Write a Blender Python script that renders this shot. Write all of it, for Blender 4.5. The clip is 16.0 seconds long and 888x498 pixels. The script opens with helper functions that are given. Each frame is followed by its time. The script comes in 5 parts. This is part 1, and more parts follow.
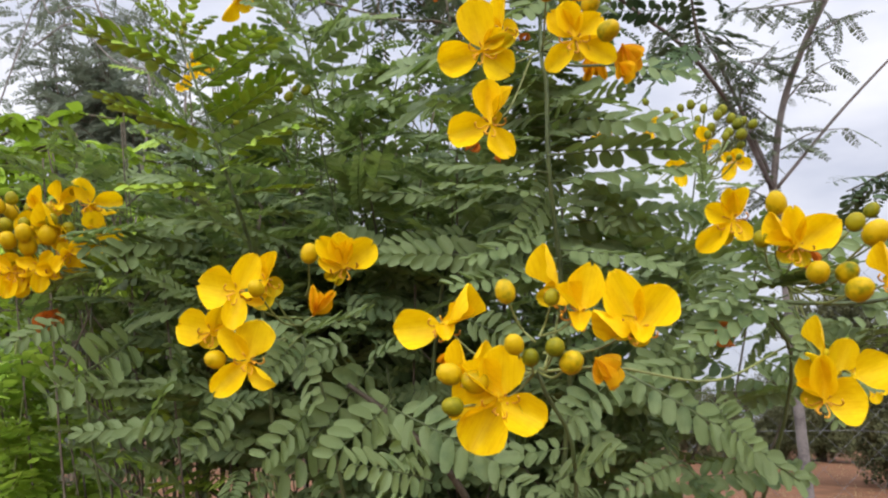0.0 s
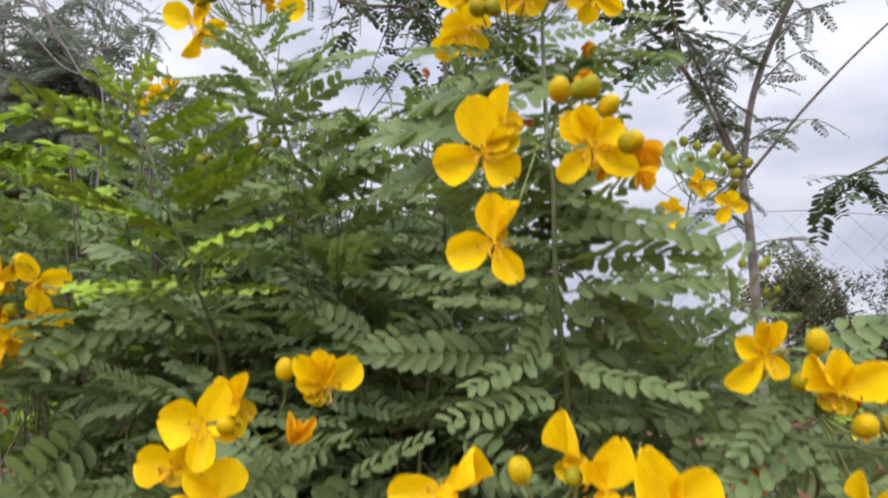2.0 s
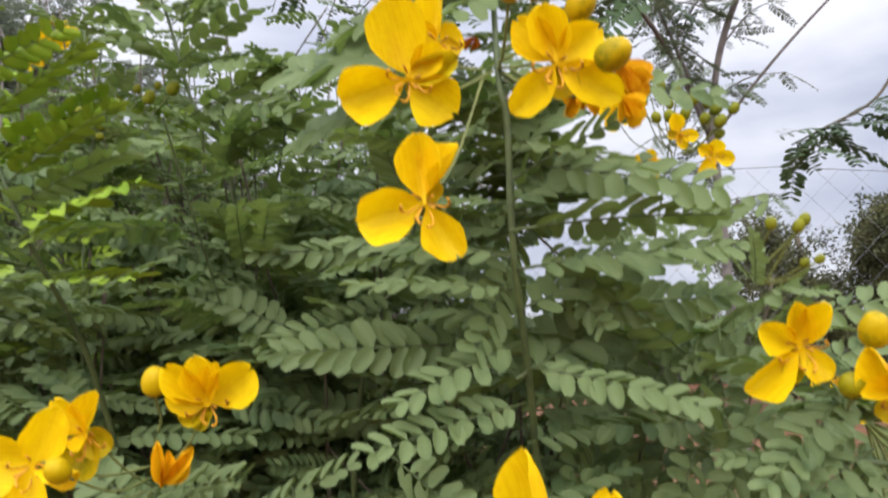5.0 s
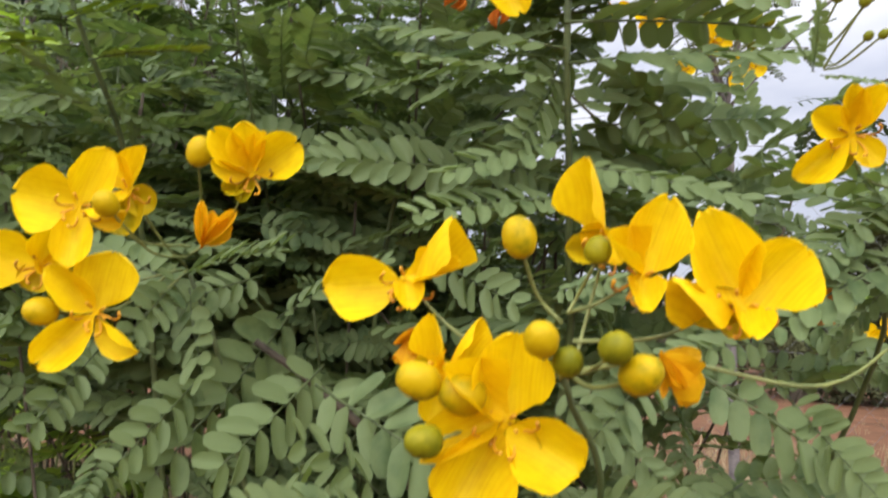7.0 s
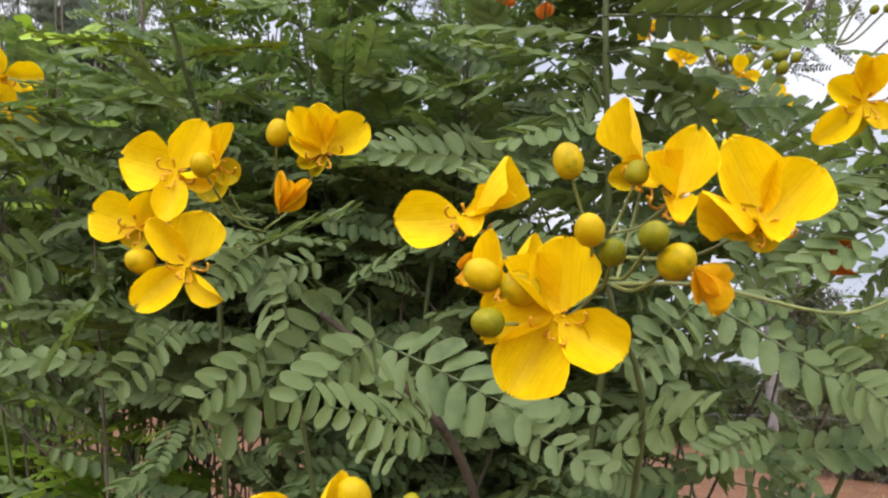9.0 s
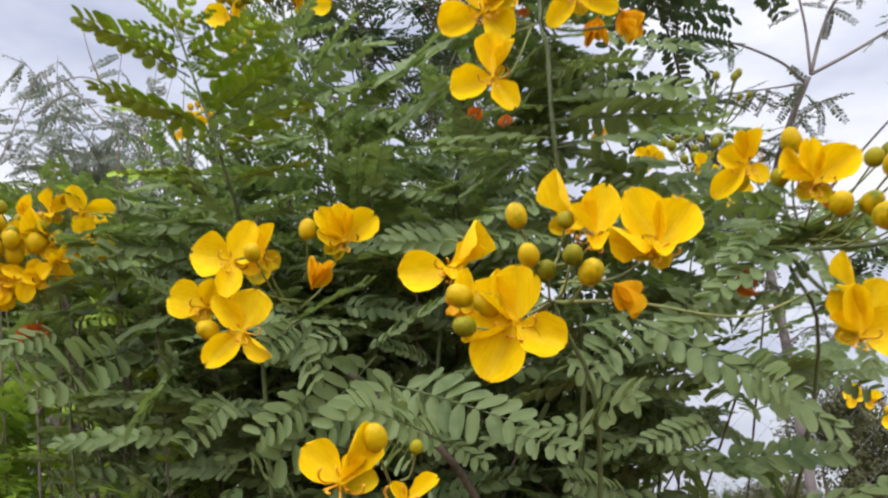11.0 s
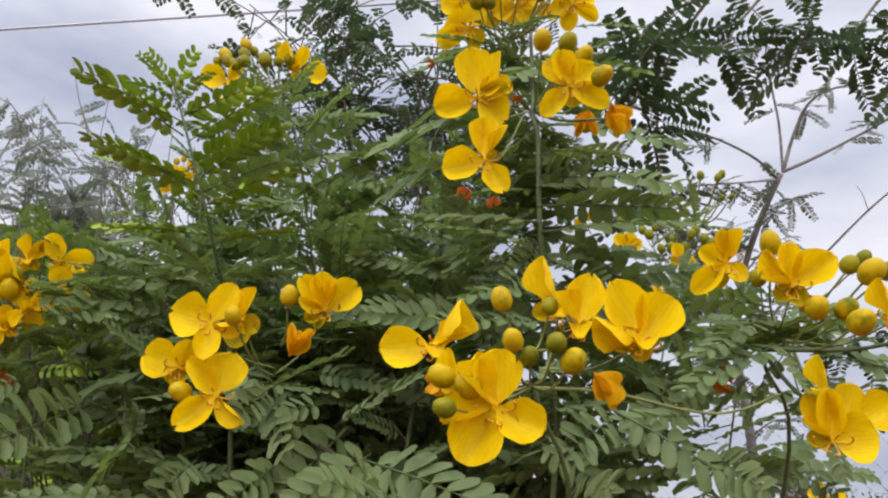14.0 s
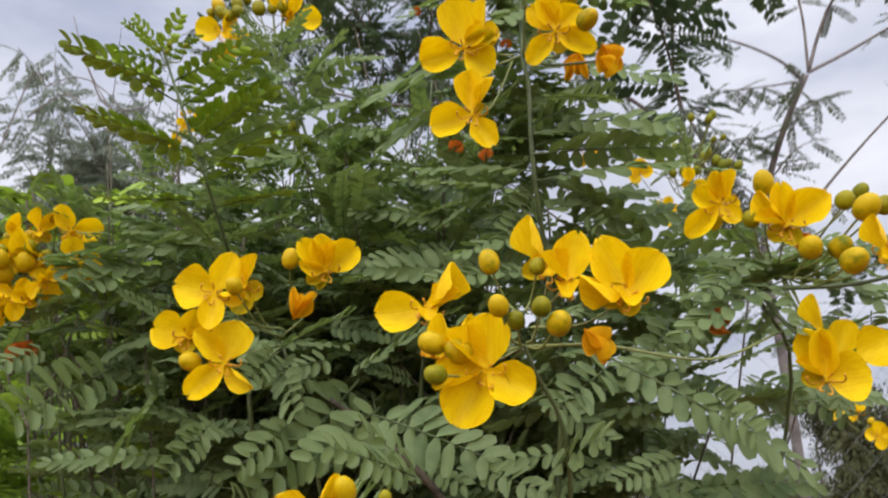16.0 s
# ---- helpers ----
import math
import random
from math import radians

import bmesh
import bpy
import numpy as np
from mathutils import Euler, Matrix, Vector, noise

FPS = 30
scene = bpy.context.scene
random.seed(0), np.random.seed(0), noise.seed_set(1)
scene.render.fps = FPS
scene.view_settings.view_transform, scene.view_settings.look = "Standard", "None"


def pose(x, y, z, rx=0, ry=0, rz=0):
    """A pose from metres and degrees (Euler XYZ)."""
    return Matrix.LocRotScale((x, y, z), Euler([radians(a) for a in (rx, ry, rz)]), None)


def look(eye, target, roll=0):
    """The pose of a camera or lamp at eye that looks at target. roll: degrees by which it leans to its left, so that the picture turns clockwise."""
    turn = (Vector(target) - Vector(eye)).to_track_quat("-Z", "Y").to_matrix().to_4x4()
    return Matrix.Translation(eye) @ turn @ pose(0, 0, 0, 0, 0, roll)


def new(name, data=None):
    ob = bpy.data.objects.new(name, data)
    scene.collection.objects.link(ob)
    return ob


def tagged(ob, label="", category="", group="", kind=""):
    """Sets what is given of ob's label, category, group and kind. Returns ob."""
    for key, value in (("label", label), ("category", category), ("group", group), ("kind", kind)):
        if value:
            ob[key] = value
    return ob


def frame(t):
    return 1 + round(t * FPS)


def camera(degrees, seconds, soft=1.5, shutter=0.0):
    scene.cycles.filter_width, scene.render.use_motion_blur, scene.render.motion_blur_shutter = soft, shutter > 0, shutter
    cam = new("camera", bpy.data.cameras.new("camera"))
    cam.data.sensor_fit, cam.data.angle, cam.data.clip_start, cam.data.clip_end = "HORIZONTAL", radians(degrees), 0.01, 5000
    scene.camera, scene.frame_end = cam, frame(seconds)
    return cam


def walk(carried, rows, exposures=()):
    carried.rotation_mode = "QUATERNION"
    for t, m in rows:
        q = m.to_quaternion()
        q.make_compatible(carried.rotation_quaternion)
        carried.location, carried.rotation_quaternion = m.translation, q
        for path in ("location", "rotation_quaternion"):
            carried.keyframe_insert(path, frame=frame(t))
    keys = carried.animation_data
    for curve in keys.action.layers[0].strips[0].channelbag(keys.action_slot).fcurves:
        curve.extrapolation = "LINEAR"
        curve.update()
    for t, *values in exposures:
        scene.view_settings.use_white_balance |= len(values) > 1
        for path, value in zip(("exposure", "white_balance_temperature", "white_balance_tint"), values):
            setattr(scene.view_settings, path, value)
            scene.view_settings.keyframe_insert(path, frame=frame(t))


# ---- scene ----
cam = camera(58.1, 16.0, 2.2, 0.7)
PATH = [
    (0, (0.052, -0.003, 1.218), (-0.118, 1.945, 1.638), 1.3),
    (0.5, (0.052, -0.011, 1.218), (-0.099, 1.944, 1.611), 1.2),
    (1, (0.044, 0.007, 1.235), (-0.088, 1.969, 1.598), 1.1),
    (1.5, (0.042, 0.026, 1.266), (-0.067, 1.993, 1.611), 0.9),
    (2, (0.031, 0.033, 1.307), (-0.049, 2.001, 1.655), 0.8),
    (2.5, (0.024, 0.037, 1.338), (-0.029, 1.998, 1.727), 0.4),
    (3, (0.021, 0.064, 1.357), (-0.007, 2.013, 1.804), 0.1),
    (5.5, (0.049, 0.149, 1.306), (0.049, 2.137, 1.526), -1.2),
    (6, (0.046, 0.152, 1.286), (0.047, 2.142, 1.481), -0.3),
    (6.5, (0.038, 0.149, 1.275), (0.049, 2.141, 1.455), 1.6),
    (7, (0.029, 0.149, 1.252), (0.031, 2.14, 1.442), 3.2),
    (7.5, (0.026, 0.147, 1.238), (0.002, 2.137, 1.433), 4.2),
    (8, (0.021, 0.134, 1.232), (-0.031, 2.122, 1.449), 4.9),
    (10.3, (0.032, 0.087, 1.159), (-0.112, 1.99, 1.758), 1.1),
    (10.5, (0.034, 0.072, 1.155), (-0.111, 1.966, 1.782), 0.6),
    (11, (0.044, 0.037, 1.146), (-0.11, 1.913, 1.821), 0.0),
    (11.5, (0.045, 0.002, 1.141), (-0.108, 1.869, 1.842), 0.3),
    (12, (0.042, 0.003, 1.139), (-0.098, 1.863, 1.862), 1.3),
    (12.5, (0.038, 0.014, 1.15), (-0.075, 1.866, 1.898), 2.4),
    (13, (0.04, 0.022, 1.154), (-0.051, 1.861, 1.933), 3.2),
    (13.5, (0.04, 0.03, 1.15), (-0.041, 1.856, 1.961), 3.3),
    (14, (0.038, 0.032, 1.149), (-0.048, 1.848, 1.984), 3.2),
    (14.5, (0.053, 0.034, 1.15), (-0.047, 1.845, 1.993), 2.8),
    (15, (0.059, 0.038, 1.149), (-0.055, 1.857, 1.972), 2.1),
    (15.5, (0.054, 0.027, 1.149), (-0.074, 1.87, 1.914), 1.2),
    (16, (0.056, 0.023, 1.167), (-0.096, 1.908, 1.816), 0.4),
]
walk(cam, [(t, look(eye, target, roll)) for t, eye, target, roll in PATH],
     [(0, 0.18), (1.5, 0.20), (3, 0.07), (5.5, 0.30), (7.5, 0.30), (8.5, 0.30), (11, 0.20), (12.5, 0.05), (14.5, -0.05), (16, 0.0)])

# ---- world and light ----
world = bpy.data.worlds.new("overcast_sky")
scene.world = world
world.use_nodes = True
wn, wl = world.node_tree.nodes, world.node_tree.links
sky = wn.new("ShaderNodeTexSky")
sky.sky_type, sky.sun_disc, sky.sun_elevation, sky.sun_rotation = "NISHITA", False, radians(40), radians(193)
sky_gain = wn.new("ShaderNodeVectorMath")
sky_gain.operation, sky_gain.inputs["Scale"].default_value = "SCALE", 0.09
wl.new(sky.outputs[0], sky_gain.inputs[0])
coord = wn.new("ShaderNodeTexCoord")
squash = wn.new("ShaderNodeMapping")
squash.inputs["Scale"].default_value = (1.0, 1.0, 2.6)
wl.new(coord.outputs["Generated"], squash.inputs[0])
cloud = wn.new("ShaderNodeTexNoise")
cloud.inputs["Scale"].default_value, cloud.inputs["Detail"].default_value, cloud.inputs["Roughness"].default_value = 2.6, 6.0, 0.5
wl.new(squash.outputs[0], cloud.inputs["Vector"])
tones = wn.new("ShaderNodeValToRGB")
tones.color_ramp.elements[0].position, tones.color_ramp.elements[0].color = 0.34, (0.46, 0.50, 0.645, 1)
tones.color_ramp.elements[1].position, tones.color_ramp.elements[1].color = 0.66, (0.95, 0.955, 1.04, 1)
wl.new(cloud.outputs["Fac"], tones.inputs[0])
# the veiled sun makes the clouds brighter towards its side of the sky
SUN_WAY = Vector((-0.17, -0.74, 0.65)).normalized()
toward = wn.new("ShaderNodeVectorMath")
toward.operation, toward.inputs[1].default_value = "DOT_PRODUCT", SUN_WAY
wl.new(coord.outputs["Generated"], toward.inputs[0])
lift = wn.new("ShaderNodeMapRange")
lift.inputs["From Min"].default_value, lift.inputs["From Max"].default_value = -0.05, 1.0
lift.inputs["To Min"].default_value, lift.inputs["To Max"].default_value = 1.0, 4.4
wl.new(toward.outputs["Value"], lift.inputs["Value"])
veil = wn.new("ShaderNodeVectorMath")
veil.operation = "SCALE"
wl.new(tones.outputs[0], veil.inputs[0])
# an overcast sky is dimmer low down than overhead
height = wn.new("ShaderNodeSeparateXYZ")
wl.new(coord.outputs["Generated"], height.inputs[0])
rise = wn.new("ShaderNodeMapRange")
rise.inputs["From Min"].default_value, rise.inputs["From Max"].default_value = 0.0, 0.5
rise.inputs["To Min"].default_value, rise.inputs["To Max"].default_value = 0.80, 1.10
wl.new(height.outputs["Z"], rise.inputs["Value"])
both_ways = wn.new("ShaderNodeMath")
both_ways.operation = "MULTIPLY"
wl.new(lift.outputs[0], both_ways.inputs[0])
wl.new(rise.outputs[0], both_ways.inputs[1])
wl.new(both_ways.outputs[0], veil.inputs["Scale"])
blend = wn.new("ShaderNodeMix")
blend.data_type, blend.inputs["Factor"].default_value = "RGBA", 0.92
wl.new(sky_gain.outputs[0], blend.inputs["A"])
wl.new(veil.outputs[0], blend.inputs["B"])
wl.new(blend.outputs["Result"], wn["Background"].inputs["Color"])
wn["Background"].inputs["Strength"].default_value = 1.0

sun_data = bpy.data.lights.new("sun", "SUN")
sun_data.energy, sun_data.angle, sun_data.color = 1.2, radians(35), (1.0, 0.96, 0.9)
sun = new("sun", sun_data)
sun.matrix_world = look(SUN_WAY * 8, (0, 0, 0))


# ---- materials ----
def material(name, low, high, rough=0.5, scale=40.0, through_light=0.0, bump=0.0, spec=0.5, fine=6.0, vary=0.25, tint=(1, 1, 1), veins=0.0):
    """Two tones mixed by noise at two scales, with a per-object shift, relief and, for thin tissue, light that shines through."""
    m = bpy.data.materials.new(name)
    m.use_nodes = True
    n, l = m.node_tree.nodes, m.node_tree.links
    p = n["Principled BSDF"]
    p.inputs["Roughness"].default_value = rough
    p.inputs["Specular IOR Level"].default_value = spec
    pos = n.new("ShaderNodeTexCoord")
    coarse = n.new("ShaderNodeTexNoise")
    coarse.inputs["Scale"].default_value, coarse.inputs["Detail"].default_value = scale, 4
    grain = n.new("ShaderNodeTexNoise")
    grain.inputs["Scale"].default_value, grain.inputs["Detail"].default_value = scale * fine, 3
    geo = n.new("ShaderNodeNewGeometry")
    l.new(geo.outputs["Position"], coarse.inputs["Vector"])
    l.new(geo.outputs["Position"], grain.inputs["Vector"])
    info = n.new("ShaderNodeObjectInfo")
    add = n.new("ShaderNodeMath")
    add.operation = "MULTIPLY_ADD"
    l.new(grain.outputs["Fac"], add.inputs[0])
    add.inputs[1].default_value = 0.45
    l.new(coarse.outputs["Fac"], add.inputs[2])
    both = n.new("ShaderNodeMath")
    both.operation = "ADD"
    l.new(info.outputs["Random"], both.inputs[0])
    l.new(geo.outputs["Random Per Island"], both.inputs[1])
    shift = n.new("ShaderNodeMath")
    shift.operation = "MULTIPLY_ADD"
    l.new(both.outputs[0], shift.inputs[0])
    shift.inputs[1].default_value = vary
    l.new(add.outputs[0], shift.inputs[2])
    ramp = n.new("ShaderNodeValToRGB")
    ramp.color_ramp.elements[0].position, ramp.color_ramp.elements[0].color = 0.42 + vary, (*low, 1)
    ramp.color_ramp.elements[1].position, ramp.color_ramp.elements[1].color = 1.0 + vary, (*high, 1)
    l.new(shift.outputs[0], ramp.inputs[0])
    l.new(ramp.outputs[0], p.inputs["Base Color"])
    relief, ground_tone = grain.outputs["Fac"], ramp.outputs[0]
    if veins:
        # fine lines that run the length of a petal
        along = n.new("ShaderNodeMapping")
        along.inputs["Scale"].default_value = (1.6, 24.0, 0.4)
        l.new(pos.outputs["Generated"], along.inputs[0])
        line = n.new("ShaderNodeTexNoise")
        line.inputs["Scale"].default_value, line.inputs["Detail"].default_value = 1.0, 2
        l.new(along.outputs[0], line.inputs["Vector"])
        relief = line.outputs["Fac"]
        deeper = n.new("ShaderNodeMix")
        deeper.data_type, deeper.blend_type = "RGBA", "MULTIPLY"
        deeper.inputs["B"].default_value = (0.86, 0.72, 0.6, 1)
        strength = n.new("ShaderNodeMapRange")
        strength.inputs["From Min"].default_value, strength.inputs["From Max"].default_value = 0.45, 0.75
        strength.inputs["To Max"].default_value = veins
        l.new(line.outputs["Fac"], strength.inputs["Value"])
        l.new(strength.outputs[0], deeper.inputs["Factor"])
        l.new(ramp.outputs[0], deeper.inputs["A"])
        ground_tone = deeper.outputs["Result"]
        l.new(ground_tone, p.inputs["Base Color"])
    if bump:
        b = n.new("ShaderNodeBump")
        b.inputs["Strength"].default_value, b.inputs["Distance"].default_value = bump, 0.001
        l.new(relief, b.inputs["Height"])
        l.new(b.outputs[0], p.inputs["Normal"])
    if through_light:
        t = n.new("ShaderNodeBsdfTranslucent")
        tone = n.new("ShaderNodeMix")
        tone.data_type, tone.blend_type = "RGBA", "MULTIPLY"
        tone.inputs["Factor"].default_value, tone.inputs["B"].default_value = 1.0, (*tint, 1)
        l.new(ground_tone, tone.inputs["A"])
        l.new(tone.outputs["Result"], t.inputs["Color"])
        mix = n.new("ShaderNodeMixShader")
        mix.inputs[0].default_value = through_light
        l.new(p.outputs[0], mix.inputs[1])
        l.new(t.outputs[0], mix.inputs[2])
        l.new(mix.outputs[0], n["Material Output"].inputs["Surface"])
    return m


PETAL = material("yellow_petal", (0.75, 0.475, 0.001), (0.87, 0.615, 0.003), 0.55, 60, 0.36, 0.35, 0.18, vary=0.14, tint=(1.0, 0.97, 0.4), veins=0.7)
SEPAL = material("sepal", (0.30, 0.27, 0.004), (0.60, 0.44, 0.005), 0.5, 90, 0.2, 0.2, 0.2)
BUD = material("bud_skin", (0.10, 0.115, 0.002), (0.42, 0.275, 0.001), 0.5, 110, 0.0, 0.3, 0.14, fine=3, vary=0.30)
BUD_GREEN = material("green_bud_skin", (0.075, 0.090, 0.003), (0.22, 0.185, 0.003), 0.5, 60, 0.0, 0.3, 0.14)
BUD_YOUNG = material("young_bud_skin", (0.060, 0.080, 0.006), (0.165, 0.165, 0.009), 0.55, 60, 0.0, 0.3, 0.15)
ANTHER = material("anther", (0.22, 0.070, 0.005), (0.62, 0.30, 0.010), 0.5, 200, 0, 0.2)
WILTED = material("wilted_petal", (0.62, 0.22, 0.003), (0.82, 0.47, 0.005), 0.6, 70, 0.3, 0.8, 0.2)
DRIED = material("dried_petal", (0.20, 0.05, 0.010), (0.55, 0.17, 0.018), 0.8, 110, 0.15, 1.0, 0.2)
LEAF = material("senna_leaf", (0.088, 0.132, 0.050), (0.170, 0.220, 0.088), 0.58, 25, 0.38, 0.15, 0.22, vary=0.34, tint=(1.0, 1.10, 0.5))
YOUNG = material("young_leaf", (0.115, 0.195, 0.012), (0.24, 0.335, 0.028), 0.5, 25, 0.06, 0.15, 0.3, vary=0.2)
PEDICEL = material("flower_stalk", (0.085, 0.11, 0.03), (0.19, 0.21, 0.055), 0.55, 80, 0, 0.2)
STEM = material("green_stem", (0.030, 0.045, 0.012), (0.072, 0.095, 0.026), 0.6, 60, 0, 0.4)
BARK = material("brown_bark", (0.036, 0.029, 0.020), (0.105, 0.084, 0.058), 0.85, 50, 0, 1.0, 0.2)
PALE_BARK = material("grey_bark", (0.070, 0.060, 0.054), (0.175, 0.150, 0.135), 0.85, 18, 0, 1.0, 0.2)
TREE_LEAF = material("tree_leaf", (0.028, 0.055, 0.020), (0.075, 0.12, 0.045), 0.5, 8, 0.25, 0.1, 0.35)
FINE_LEAF = material("fine_leaf", (0.060, 0.085, 0.045), (0.125, 0.155, 0.082), 0.55, 6, 0.25, 0.0, 0.3)
PALE_LEAF = material("pale_feathery_leaf", (0.110, 0.140, 0.090), (0.200, 0.228, 0.158), 0.6, 4, 0.45, 0.0, 0.3)
WEED_LEAF = material("fresh_weed_leaf", (0.15, 0.265, 0.022), (0.29, 0.41, 0.05), 0.5, 20, 0.40, 0.1, 0.3)
BRIGHT_LEAF = material("bright_leaf", (0.12, 0.22, 0.012), (0.25, 0.37, 0.03), 0.5, 10, 0.4, 0.1, 0.35)
DARK_LEAF = material("far_leaf", (0.030, 0.036, 0.014), (0.080, 0.082, 0.032), 0.7, 1.2, 0.1, 0, 0.2)
SOIL = material("red_soil", (0.078, 0.038, 0.019), (0.185, 0.088, 0.045), 0.95, 1.7, 0, 0.6, 0.1, fine=14, vary=0.0)
STRAW = material("dry_grass", (0.16, 0.125, 0.06), (0.36, 0.29, 0.16), 0.8, 3, 0.2, 0, 0.2)
WIRE = material("galvanised_wire", (0.05, 0.05, 0.055), (0.12, 0.12, 0.125), 0.45, 30, 0, 0.1)
CABLE = material("pale_cable", (0.33, 0.36, 0.40), (0.43, 0.46, 0.50), 0.6, 3, 0, 0.0)

rng = random.Random(11)
UP = Vector((0, 0, 1))


# ---- building tools ----
class Shape:
    """Collects points and faces of one mesh."""

    def __init__(self):
        self.v, self.f, self.size = [], [], 0

    def add(self, verts, faces):
        verts = np.asarray(verts, float)
        self.v.append(verts)
        self.f.extend([tuple(i + self.size for i in f) for f in faces])
        self.size += len(verts)

    def mesh(self, name, mat):
        me = bpy.data.meshes.new(name)
        me.from_pydata(np.concatenate(self.v).tolist(), [], self.f)
        me.polygons.foreach_set("use_smooth", [True] * len(me.polygons))
        me.materials.append(mat)
        me.update()
        return me


def one_mesh(name, verts, faces, mat):
    s = Shape()
    s.add(verts, faces)
    return s.mesh(name, mat)


def thing(name, at, label, category, group="", kind=""):
    ob = new(name)
    ob.matrix_basis = pose(*at)
    ob.empty_display_size = 0.05
    return tagged(ob, label, category, group, kind)


def part(name, me, parent, m=Matrix(), label=""):
    """A mesh under a thing or a part; m is its pose in the parent's own space."""
    ob = new(name, me)
    ob.parent, ob.matrix_basis = parent, m
    return tagged(ob, label)


def smooth_line(points, steps=6):
    """A curve through the points (Catmull-Rom)."""
    p = [Vector(q) for q in points]
    p = [p[0] * 2 - p[1], *p, p[-1] * 2 - p[-2]]
    out = []
    for i in range(1, len(p) - 2):
        for k in range(steps):
            t = k / steps
            out.append(0.5 * (2 * p[i] + (p[i + 1] - p[i - 1]) * t + (2 * p[i - 1] - 5 * p[i] + 4 * p[i + 1] - p[i + 2]) * t * t + (3 * p[i] - p[i - 1] - 3 * p[i + 1] + p[i + 2]) * t ** 3))
    return out + [p[-2]]


def tube(points, r0, r1, sides=6, taper=1.0):
    """Points and faces of a tapered tube along a line, closed at its ends."""
    pts = [Vector(q) for q in points]
    verts, faces = [], []
    side = None
    for i, q in enumerate(pts):
        d = (pts[min(i + 1, len(pts) - 1)] - pts[max(i - 1, 0)]).normalized()
        if side is None:
            side = d.orthogonal().normalized()
        side = (side - d * side.dot(d)).normalized()
        other = d.cross(side)
        r = r1 + (r0 - r1) * (1 - i / (len(pts) - 1)) ** taper
        for k in range(sides):
            a = math.tau * k / sides
            verts.append(q + (side * math.cos(a) + other * math.sin(a)) * r)
    for i in range(len(pts) - 1):
        for k in range(sides):
            a, b = i * sides + k, i * sides + (k + 1) % sides
            faces.append((a, b, b + sides, a + sides))
    faces.append(tuple(reversed(range(sides))))
    faces.append(tuple(range((len(pts) - 1) * sides, len(pts) * sides)))
    return verts, faces


def blade(outline, rows, cols, cup=0.1, arch=0.0, ruffle=0.0, seed=0, round_tip=False):
    """A thin curved blade one long along x; outline(s) gives its half width, cup lifts its margins, arch bends its length."""
    r = random.Random(seed)
    ph = [r.uniform(0, 6.3) for _ in range(4)]
    verts, faces = [], []
    for i in range(rows + 1):
        s = 0.5 - 0.5 * math.cos(math.pi * i / rows) if round_tip else i / rows
        for j in range(cols + 1):
            y = 2 * j / cols - 1
            w = outline(s)
            x = s
            z = cup * y * y * w * 2 + arch * s * s + ruffle * s * s * abs(y) * math.sin(7 * s + ph[0] + 4 * y + ph[1])
            verts.append((x + ruffle * 0.4 * s * math.sin(9 * y + ph[2]), w * y * (1 + ruffle * 0.5 * math.sin(6 * s + ph[3])), z))
    for i in range(rows):
        for j in range(cols):
            a = i * (cols + 1) + j
            faces.append((a, a + cols + 1, a + cols + 2, a + 1))
    return verts, faces


def axes(at, x, y, z):
    m = Matrix((x, y, z)).transposed().to_4x4()
    m.translation = at
    return m


# ---- leaflets and pinnate leaves ----
def leaflet_outline(s):
    return 0.5 * (max(0.0, 1 - abs(2 * s - 1.06) ** 2.6 / 1.12)) ** 0.5 + 0.01


LEAFLET = []
for k in range(4):
    v, f = blade(leaflet_outline, 6, 4, 0.05 + 0.035 * k, -0.02 - 0.02 * k, 0.02, k)
    LEAFLET.append((np.array(v), f, one_mesh("leaflet", v, f, LEAF), one_mesh("leaflet", v, f, YOUNG)))


def leaf_plan(pairs, seed):
    """Where the leaflets of a pinnate leaf one long sit: variant, matrix; the rachis bends down a little towards its tip."""
    r = random.Random(seed)
    size = 1.78 / (pairs + 1.5) * r.uniform(1.0, 1.12)
    size = min(size, 0.30)
    fold = r.uniform(-16, 12)
    out = []
    for i in range(pairs):
        s = 0.13 + 0.84 * i / max(1, pairs - 1)
        grow = 0.78 + 0.32 * math.sin(math.pi * min(1, (i + 1.2) / (pairs + 0.4)))
        for sign in (1, -1):
            ahead = r.uniform(50, 80) - 22 * s
            L = size * grow * r.uniform(0.92, 1.08)
            m = pose(s, 0, -0.10 * s * s, 0, 0, sign * ahead) @ pose(0, 0, 0, r.uniform(-13, 13) - sign * 5, -fold + r.uniform(-9, 9), 0)
            out.append((r.randrange(4), m @ Matrix.Diagonal((L, L * r.uniform(0.47, 0.56), L, 1))))
    return out


def rachis(pairs):
    return tube([(s, 0, -0.10 * s * s) for s in (0, 0.2, 0.4, 0.6, 0.8, 1.0)], 0.008, 0.004, 5)


def leaf_frame(base, tip, roll):
    """The pose and scale of a leaf from base to tip; roll turns its upper face from the sky (0) towards the -y side (90)."""
    base, tip = Vector(base), Vector(tip)
    d = tip - base
    L = d.length
    d.normalize()
    n = (UP - d * d.dot(UP)) if abs(d.z) < 0.95 else Vector((0, -1, 0)) - d * d.dot(Vector((0, -1, 0)))
    n.normalize()
    s = d.cross(n)
    if s.y > 0:
        s = -s
    n = (n * math.cos(radians(roll)) + s * math.sin(radians(roll))).normalized()
    return axes(base, d, n.cross(d), n) @ Matrix.Scale(L, 4)


PLAIN = blade(leaflet_outline, 3, 2, 0.2, -0.06)
PLAIN = (np.array(PLAIN[0]), PLAIN[1])

